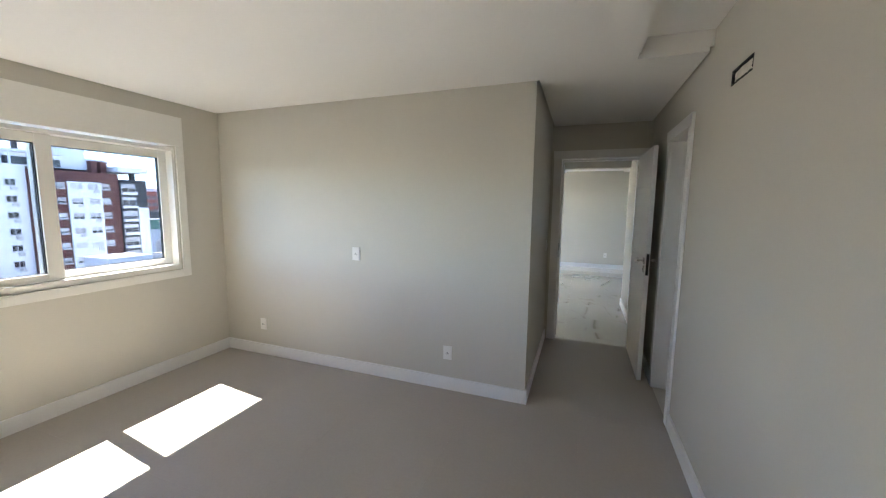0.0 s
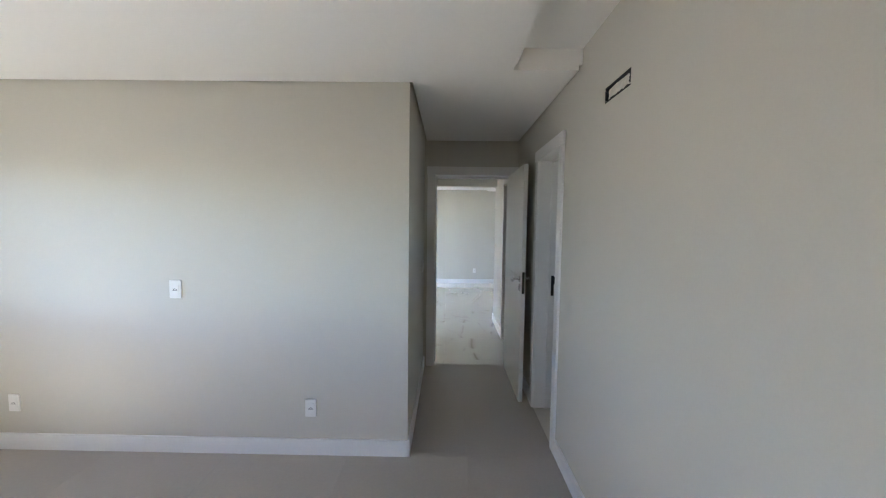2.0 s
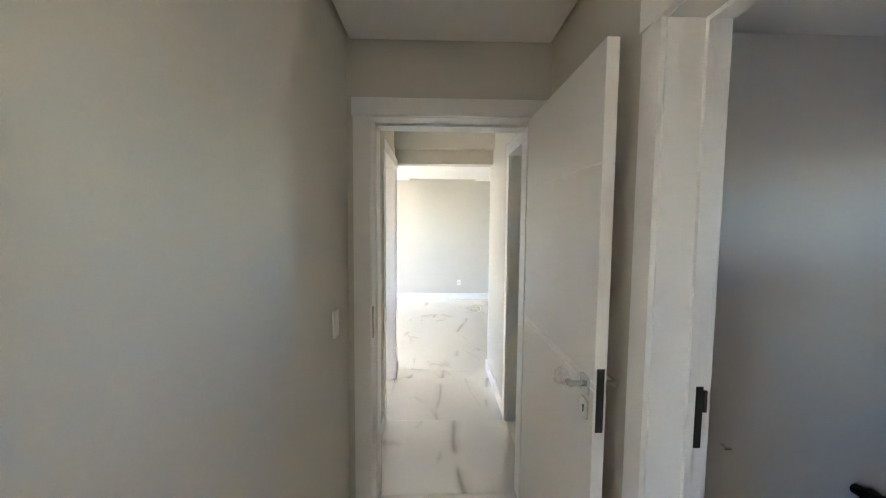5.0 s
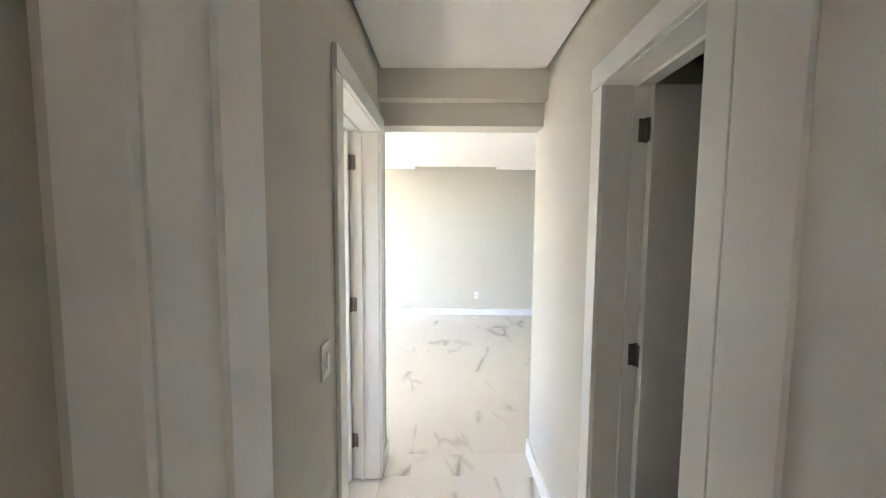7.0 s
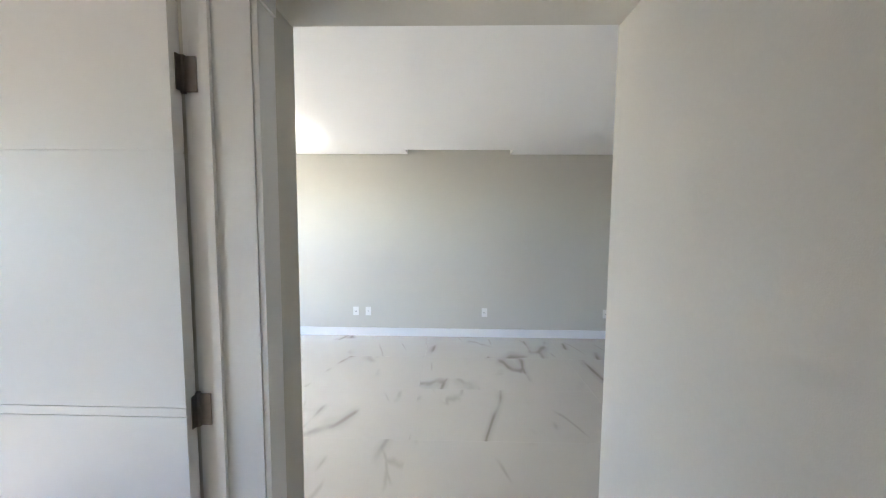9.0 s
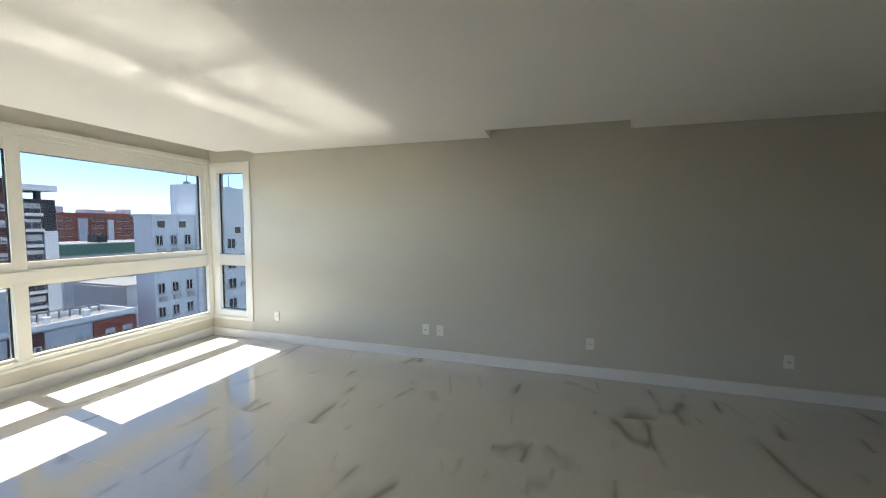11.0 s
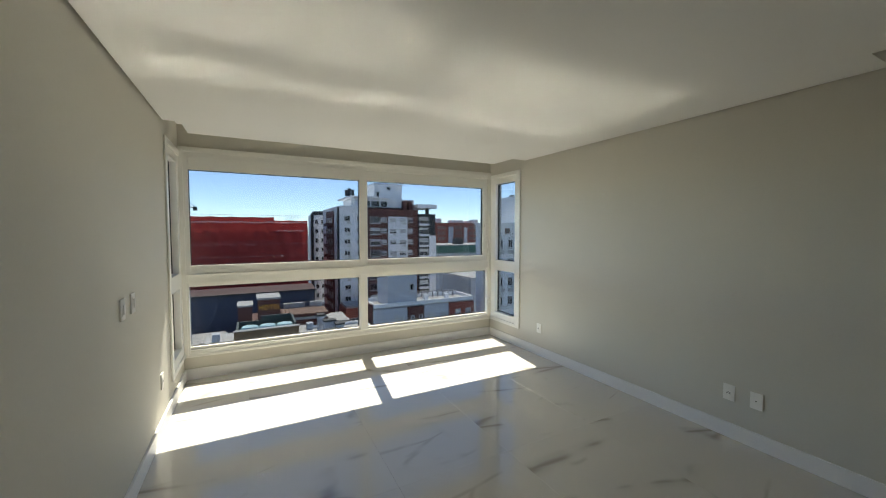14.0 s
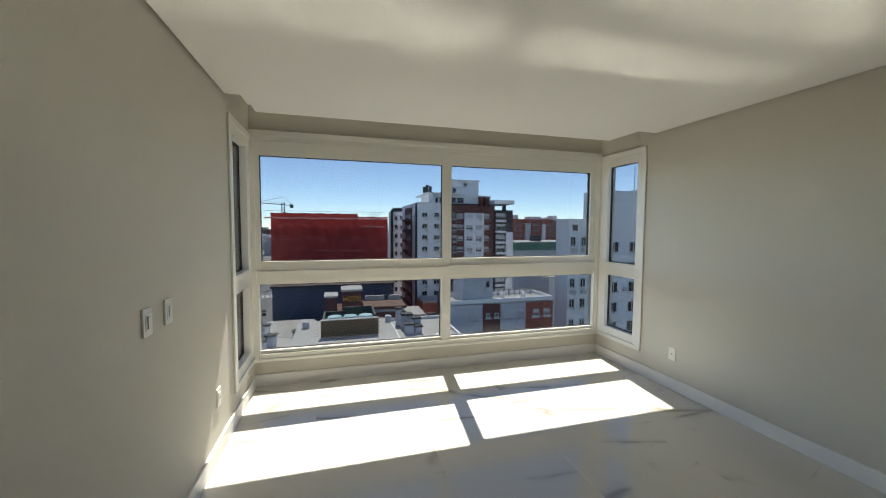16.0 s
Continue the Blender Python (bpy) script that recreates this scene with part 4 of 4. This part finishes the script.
def warehouse():
    root = holder("long_shed", (-58, 2, GZ), "long slate-blue shed with a maroon roof", "building")
    block(root, "wall", -61, -57, -6.2, 10.7, GZ, -7.0, M_NAVY, "slate blue side wall")
    bm = bmesh.new()
    vs = [bm.verts.new(v) for v in ((-56.9, -6.4, -7.0), (-56.9, 10.9, -7.0), (-61, 10.9, -6.75), (-61, -6.4, -6.75), (-56.9, -6.4, -6.85), (-56.9, 10.9, -6.85), (-61, 10.9, -6.55), (-61, -6.4, -6.55))]
    for f in ((0, 1, 2, 3), (4, 5, 6, 7), (0, 1, 5, 4), (2, 3, 7, 6), (0, 3, 7, 4), (1, 2, 6, 5)):
        bm.faces.new([vs[i] for i in f])
    part("roof", bm, M_MAROON, root, "maroon metal roof")
    part("gutter", bx(-56.9, -56.6, -6.4, 10.9, -7.12, -6.84), M_DARKG, root)
    return root


def letters(text, at, turn, size, m, parent):
    c = bpy.data.curves.new("sign_text", "FONT")
    c.body, c.size, c.extrude, c.space_character = text, size, 0.06, 1.15
    tmp = bpy.data.objects.new("sign_text", c)
    me = bpy.data.meshes.new_from_object(tmp)
    bpy.data.objects.remove(tmp)
    me.materials.append(m)
    ob = new("sign_letters", me)
    ob.parent = parent
    ob.matrix_local = Matrix.Translation(Vector(at) - parent.location) @ pose(0, 0, 0, 90, 0, turn) @ Matrix.Diagonal((0.82, 1, 1, 1))
    return tagged(ob, "orange block letters reading HOTEL")


def hotel():
    X = -45.0
    root = holder("hotel", (X, 4.5, GZ), "low brown-red hotel with a rooftop sign block", "building")
    block(root, "wall", X - 6, X + 0.5, 1.2, 10.5, GZ - 1, -9.2, M_BROWN, "dark red-brown wall")
    block(root, "roof", X - 3.9, X + 0.3, 5.6, 10.3, -9.19, -8.9, M_ROOF, "pale sheet roof")
    block(root, "wall", X - 4, X + 0.2, 5.6, 10.6, -8.89, -8.6, M_BROWN)
    bm = bmesh.new()
    for i in range(12):
        box(bm, X - 3.4, X + 0.35, 5.65 + i * 0.41, 6.01 + i * 0.41, -8.59, -8.5)
    part("roof_sheet", bm, M_RUST, root, "brown ribbed roof sheet")
    block(root, "sign_block", X - 3, X, 3.15, 5.37, -9.19, -6.6, M_BROWN, "brown sign block")
    block(root, "sign_cap", X - 3.2, X + 0.2, 3.05, 5.47, -6.6, -6.4, M_ROOF)
    letters("HOTEL", (X + 0.03, 3.23, -7.74), 90, 0.77, M_SIGN, root)
    block(root, "roof_hut", X - 3, X - 0.2, 1.25, 2.6, -9.19, -7.3, M_BROWN)
    block(root, "roof_hut_cap", X - 3.1, X - 0.1, 1.15, 2.7, -7.3, -7.12, M_ROOF)
    for y in (6.4, 7.2, 8.0, 9.4, 10.0):
        put_ac(root, (X - 3.9, y, -8.2), 0)
    root.location.z += 0.68
    return root


def tank_house():
    X = -35.0
    root = holder("tank_house", (X, 3.5, GZ), "roof terrace building with three pale blue water tanks", "building")
    block(root, "wall", X - 6, X + 10, -1.2, 8.0, GZ - 1, -9.1, M_GREY, "pale rendered base")
    block(root, "roof", X - 5.9, X + 9.9, -1.1, 7.9, -9.09, -8.9, M_ROOF, "pale weathered roof deck")
    parapet(root, X - 5.5, X, 1.3, 6.2, -8.89, 1.06, 0.18, M_TEAL, "dark teal parapet round the tanks")
    part("trough_side", bx(X + 0.005, X + 0.25, 1.25, 6.25, -8.89, -7.425), mat("taupe_parapet", (0.17, 0.115, 0.065), 0.8, vary=0.08, grain=2), root, "taupe outer face")
    part("parapet_step", bx(X - 5.5, X - 5.3, 3.37, 6.2, -7.829, -7.42), M_TEAL, root)
    part("parapet_step", bx(X - 5.29, X - 1.2, 6.02, 6.2, -7.829, -7.42), M_TEAL, root)
    part("coping", bx(X - 0.2, X + 0.28, 1.2, 6.3, -7.42, -7.37), M_ROOF, root, "pale coping")
    for y in (2.4, 3.83, 5.26):
        bm = bmesh.new()
        rod(bm, (X - 2.2, y, -8.89), (X - 2.2, y, -7.75), 0.62, 24, 0.68)
        rod(bm, (X - 2.2, y, -7.75), (X - 2.2, y, -7.6), 0.72, 24, 0.6)
        part("water_tank", bm, M_TANK, root, "pale blue round water tank")
    for y, x in ((-0.6, X - 4), (7.4, X - 4.5)):
        block(root, "roof_vent", x, x + 0.7, y, y + 0.6, -8.89, -8.3, M_GREY)
    root.location.z += 0.68
    return root


def low_block():
    X = -42.0
    root = holder("low_apartment_block", (X, 22, GZ), "low pale grey and red apartment block with flat roof", "building")
    for y0, y1, m, lab in ((15.2, 19.4, M_GREY, "pale grey panel"), (19.4, 21.6, M_BROWN, "brown-red panel"), (21.6, 25.1, M_GREY, "pale grey panel"), (25.1, 28.8, M_RED, "red panel")):
        block(root, "wall", X - 4.8, X + (0.15 if m in (M_RED, M_BROWN) else 0), y0, y1, GZ + 0.8, -6.9, m, lab)
    block(root, "roof", X - 4.6, X - 0.2, 15.4, 28.6, -6.89, -6.7, M_ROOF, "pale flat roof")
    parapet(root, X - 4.8, X, 15.2, 28.8, -6.69, 0.45, 0.2, M_WHITE, "white parapet cap")
    block(root, "roof_house", X - 4.3, X - 0.35, 17.0, 20.8, -6.69, -3.05, M_GREY, "pale grey roof house")
    put_window(root, (X - 0.33, 20.1, -4.5), 0, 0.6, 0.9, 1)
    block(root, "wall", X - 4.7, X - 0.4, 15.0, 15.19, GZ + 0.8, -6.3, M_BROWN, "dark red flank wall")
    bm = bmesh.new()
    for i in range(9):
        box(bm, X - 3.9, X - 3.75, 21.4 + 0.8 * i, 21.5 + 0.8 * i, -6.69, -5.9)
    box(bm, X - 3.9, X - 3.8, 21.4, 27.9, -5.9, -5.82)
    part("roof_rail", bm, M_STEEL, root, "thin steel rail on the roof")
    for y in (22.6, 25.6):
        block(root, "roof_vent", X - 2.4, X - 1.9, y, y + 0.5, -6.69, -6.0, M_WHITE)
    for k in range(5):
        z = -8.4 - 2.9 * k
        for y in (18.3, 22.6, 24.4):
            put_window(root, (X + 0.02, y, z), 0, 1.2, 1.1, 2, sill=False, blind=0.9)
        for y in (20.0, 21.1):
            put_window(root, (X + 0.17, y, z + 0.2), 0, 0.5, 0.5, 1)
        for y in (26.4, 27.9):
            put_window(root, (X + 0.17, y, z + 0.2), 0, 0.8, 0.9, 2, blind=0.5)
    root.location.z -= 0.8
    return root


def white_block():
    X = -45.0
    root = holder("white_apartment_block", (X, 40, GZ), "white apartment block with small windows and air conditioners", "building")
    block(root, "wall", X - 3, X, 33.0, 38.2, GZ, 2.5, M_WHITE, "white wing")
    block(root, "cornice", X - 3.2, X + 0.2, 32.8, 38.2, 2.51, 2.8, M_WHITE)
    block(root, "wall", X - 4, X + 0.4, 38.2, 49.5, GZ, 6.8, M_WHITE, "white tower with ribbed render")
    bm = bmesh.new()
    for k in range(28):
        box(bm, X + 0.4, X + 0.43, 38.2, 49.5, 6.6 - 1.1 * k, 6.65 - 1.1 * k)
    part("render_groove", bm, M_GREY, root, "thin horizontal render lines")
    block(root, "ledge", X + 0.41, X + 0.75, 38.3, 49.5, -11.2, -10.9, M_WHITE)
    for k in range(9):
        z = 0.2 - 2.85 * k
        if k == 0:
            for y in (34.0, 36.6):
                put_window(root, (X + 0.02, y, 1.6), 0, 0.8, 0.8, 1, M_BROWN, sill=False)
            put_window(root, (X + 0.42, 44.6, 0.8), 0, 0.9, 0.9, 1, M_BROWN, sill=False)
        for y in (33.7, 35.4, 37.2):
            put_window(root, (X + 0.02, y, z - 0.5), 0, 0.9, 1.3, 2)
            if (k + int(y)) % 2:
                put_ac(root, (X + 0.02, y + 0.1, z - 1.75), 0)
        for y in (40.2, 43.4, 46.4):
            put_window(root, (X + 0.42, y, z - 1.3), 0, 1.4, 1.5, 2)
            if (k + int(y)) % 3 == 0:
                put_ac(root, (X + 0.42, y - 1.2, z - 1.6), 0)
    for y, h in ((39.0, 1.2), (45.5, 4.0)):
        bm = bmesh.new()
        rod(bm, (X - 2, y, 6.8), (X - 2, y, 6.8 + h), 0.05, 6)
        box(bm, X - 2.3, X - 1.7, y - 0.3, y + 0.3, 6.8, 7.2)
        part("mast", bm, M_STEEL, root, "thin roof mast")
    return root


def far_red_block():
    X = -180.0
    root = holder("far_red_block", (X, 105, GZ), "distant red apartment block with pale balconies", "building")
    block(root, "wall", X - 15, X, 92, 122, GZ, 6.2, M_RED, "red rendered wall")
    block(root, "wall", X - 4, X + 0.8, 99, 102, GZ, 4.0, M_GREY, "grey bay")
    block(root, "wall", X - 4, X + 0.8, 109, 111, GZ, 3.6, M_WHITE, "white bay")
    for y0, y1, z in ((94, 97, 8.6), (104, 111, 7.8), (114, 117, 7.4), (118.5, 121, 8.4)):
        block(root, "roof_house", X - 10, X - 4, y0, y1, 6.21, z, M_WHITE)
    for k in range(6):
        z = 3.6 - 3.0 * k
        for y in (93.6, 96.4, 104.5, 107, 113.5, 116.5, 119.5):
            put_window(root, (X + 0.02, y, z), 0, 1.8, 1.3, 2)
        block(root, "balcony", X + 0.01, X + 0.9, 103.3, 108.3, z - 1.5, z - 0.8, M_RED)
    return root


def green_hall():
    X = -120.0
    root = holder("green_hall", (X, 72, GZ), "low hall with a green fascia and pale roof", "building")
    block(root, "wall", X - 20, X, 63, 92, GZ, -6.5, M_GREY, "pale grey wall")
    block(root, "fascia", X - 20.2, X + 0.3, 62.7, 92.3, -6.49, -3.8, M_GREENR, "green metal fascia")
    block(root, "roof", X - 19.9, X, 63, 92, -3.79, -3.5, M_ROOF, "pale roof")
    block(root, "roof_hut", X - 8, X - 4, 73, 75.5, -3.49, -1.4, M_DARKG)
    return root


def crane():
    root = holder("tower_crane", (-190, -22, GZ), "distant thin tower crane above the roofs", "crane")
    bm = bmesh.new()
    for dx, dy in ((-0.6, -0.6), (0.6, -0.6), (0.6, 0.6), (-0.6, 0.6)):
        rod(bm, (-190 + dx, -22 + dy, GZ), (-190 + dx, -22 + dy, 13), 0.16, 5)
    for i in range(19):
        z = GZ + 2 * i
        rod(bm, (-189.4, -22.6, z), (-189.4, -21.4, z + 2), 0.1, 4)
    part("mast", bm, M_STEEL, root)
    bm = bmesh.new()
    rod(bm, (-190, -33, 12.6), (-190, -18, 11.6), 0.22, 5)
    rod(bm, (-190, -22, 15.5), (-190, -33, 12.8), 0.08, 4)
    rod(bm, (-190, -22, 15.5), (-190, -18, 11.8), 0.1, 4)
    for i in range(10):
        rod(bm, (-190, -32 + i, 12.5), (-190, -31.5 + i, 13.2), 0.06, 4)
    part("jib", bm, M_STEEL, root)
    part("counterweight", bx(-190.8, -189.2, -19, -17.6, 10.4, 12), M_DARKG, root)
    return root


def plain_house(x, y, w, d, top, m, roof):
    root = holder("city_house", (x, y, GZ), "distant city building with a flat roof", "building", group="distant city roofs")
    block(root, "wall", x - d, x, y - w / 2, y + w / 2, GZ, top, m)
    block(root, "roof", x - d + 0.2, x - 0.2, y - w / 2 + 0.2, y + w / 2 - 0.2, top + 0.01, top + 0.35, roof)
    if top > -14:
        n = max(2, int(w // 4))
        for k in range(3):
            z = top - 2.2 - 3.0 * k
            for i in range(n):
                put_window(root, (x + 0.02, y - w / 2 + w * (i + 0.5) / n, z), 0, 1.5, 1.3, 2)
    return root


apartment_tower()
scaffold_building()
warehouse()
hotel()
tank_house()
low_block()
white_block()
far_red_block()
green_hall()
crane()
def stepped_roofs():
    """Low roofs beside the hotel, with ribbed sheets and stepped walls."""
    root = holder("low_roofs", (-46, -3, GZ), "low grey roofs with ribbed sheets and stepped walls", "building")
    block(root, "wall", -54, -40, -6.6, -0.2, GZ, -11.2, M_GREY, "pale grey wall")
    bm = bmesh.new()
    box(bm, -53.8, -40.2, -6.4, -0.4, -11.19, -11.0)
    for i in range(22):
        box(bm, -53.6, -45.5, -4.6 + 0.19 * i, -4.52 + 0.19 * i, -10.99, -10.93)
    part("roof_sheet", bm, M_ROOF, root, "pale ribbed roof sheet")
    for i, (x, y) in enumerate(((-41.5, -5.4), (-42.5, -4.6), (-43.5, -6.2), (-44.5, -2.2), (-47, -6.0))):
        block(root, "step_wall", x - 0.9, x, y, y + 1.0, -10.99, -10.2 + 0.25 * (i % 3), M_WHITE)
        block(root, "step_cap", x - 1.0, x + 0.1, y - 0.1, y + 1.1, -10.19 + 0.25 * (i % 3), -10.05 + 0.25 * (i % 3), M_DARKG)
    return root


stepped_roofs()


def side_roof():
    """Grey flat roof beside the tanks with a cluster of stepped chimneys."""
    root = holder("chimney_roof_house", (-39, 11.4, GZ), "grey flat-roofed house with stepped chimneys", "building")
    block(root, "wall", -44, -33, 8.3, 14.6, GZ, -9.6, M_GREY, "pale grey wall")
    block(root, "roof", -43.8, -33.2, 8.5, 14.4, -9.59, -9.42, M_ROOF, "weathered grey roof deck")
    parapet(root, -44, -33, 8.3, 14.6, -9.415, 0.3, 0.2, M_WHITE, "white parapet")
    for x, y, w, top in ((-40, 9.3, 1.1, -7.95), (-39, 10.3, 0.8, -8.15), (-38, 9.3, 0.9, -8.5), (-38, 10.35, 0.7, -8.75), (-41.5, 8.9, 0.6, -7.6)):
        block(root, "chimney", x - 0.8, x, y, y + w, -9.41, top, M_GREY)
        block(root, "chimney_cap", x - 0.88, x + 0.08, y - 0.08, y + w + 0.08, top, top + 0.16, M_DARKG)
    block(root, "roof_hatch", -36.5, -35.3, 12.0, 13.2, -9.41, -9.05, M_WHITE)
    return root


side_roof()

# the street beyond the blue hall, with a zebra crossing and parked cars
M_ROAD = mat("grey_worn_asphalt", (0.16, 0.16, 0.165), 0.85, vary=0.15, grain=1.5, coarse=0.05)
M_LINE = mat("white_road_paint", (0.6, 0.6, 0.58), 0.7, vary=0.2, grain=3)
ROAD_TURN = pose(-150, -25.2, GZ, 0, 0, math.degrees(math.atan2(10, 58)))
road = thing("road", bx(-75, 75, -8, 8, -0.3, 0.02), M_ROAD, "grey worn asphalt street with a zebra crossing", "road", "structure")
for k in range(8):
    part("zebra_stripe", bx(-6, 0, -6.6 + 1.7 * k, -5.6 + 1.7 * k, 0.024, 0.03), M_LINE, road)
road.matrix_world = ROAD_TURN
for sy in (-1, 1):
    kerb = thing("pavement", bx(-75, 75, sy * 10 - 2, sy * 10 + 2, -0.3, 0.14), M_ROOF, "pale concrete pavement along the street", "pavement", "structure")
    kerb.matrix_world = ROAD_TURN


def parked_car(x, y, paint, label):
    root = holder("parked_car", (0, 0, 0), label, "car", group="parked cars")
    bm = bmesh.new()
    side = [(-2.1, 0.3), (2.1, 0.3), (2.15, 0.75), (1.2, 0.92), (0.55, 1.42), (-1.1, 1.45), (-1.75, 0.98), (-2.12, 0.9)]
    rows = [[bm.verts.new((px, sy * (0.86 if pz < 1.1 else 0.66), pz)) for px, pz in side] for sy in (-1, 1)]
    bm.faces.new(rows[0])
    bm.faces.new(rows[1][::-1])
    for i in range(8):
        bm.faces.new((rows[0][i], rows[1][i], rows[1][(i + 1) % 8], rows[0][(i + 1) % 8]))
    part("body", bm, paint, root)
    for sx in (-1.3, 1.3):
        for sy in (-0.87, 0.69):
            bm = bmesh.new()
            rod(bm, (sx, sy, 0.32), (sx, sy + 0.18, 0.32), 0.32, 14, 0.32)
            part("wheel", bm, M_DARKG, root)
    part("windscreen", bx(0.62, 1.0, -0.62, 0.62, 1.0, 1.3), M_DARKG, root)
    part("side_window", bx(-1.0, 0.4, 0.70, 0.79, 1.0, 1.36), M_DARKG, root)
    part("side_window", bx(-1.0, 0.4, -0.79, -0.70, 1.0, 1.36), M_DARKG, root)
    root.matrix_world = ROAD_TURN @ Matrix.Translation((x, y, 0.02))
    return root


for x, y, paint, label in ((28.5, 1.0, M_DARKG, "dark hatchback car on the grey street"), (-13, -5.9, M_WHITE, "white hatchback car parked beside the kerb"), (-20, -5.9, M_GREY, "silver hatchback car parked beside the kerb"),
                           (-27, -5.9, M_WHITE, "white hatchback car parked beside the kerb"), (8, -5.9, M_GREY, "silver hatchback car parked beside the kerb"), (15, -5.9, M_DARKG, "dark hatchback car parked beside the kerb"), (-34, 5.9, M_DARKG, "dark hatchback car parked beside the kerb")):
    parked_car(x, y, paint, label)

random.seed(11)
for x, y, w, d, top, m in ((-130, 17.5, 4, 12, 2.8, M_WHITE), (-150, 14, 9, 12, 2.5, M_GREY), (-210, -44, 14, 12, -2.0, M_GREY), (-140, -32, 9, 12, 3.2, M_DARKG),
                           (-36, -9.5, 8, 8, -17.0, M_ROOF), (-60, 19, 6, 5, -11.0, M_RED), (-52, 13.2, 3.6, 6, -11.2, M_WHITE),
                           (-72, 52, 10, 14, -9.5, M_GREY), (-85, 62, 14, 12, -8.0, M_ROOF), (-150, 92, 12, 12, -5, M_RED)):
    plain_house(x, y, w, d, top, m, M_ROOF)
for i in range(46):
    x = -random.uniform(260, 700)
    y = x * random.uniform(-0.85, 0.55)
    plain_house(x, y, random.uniform(10, 26), random.uniform(10, 20), random.uniform(-9, 1.0) + (4 if random.random() < 0.25 else 0), random.choice((M_WHITE, M_GREY, M_RED, M_ROOF, M_BROWN)), M_ROOF)
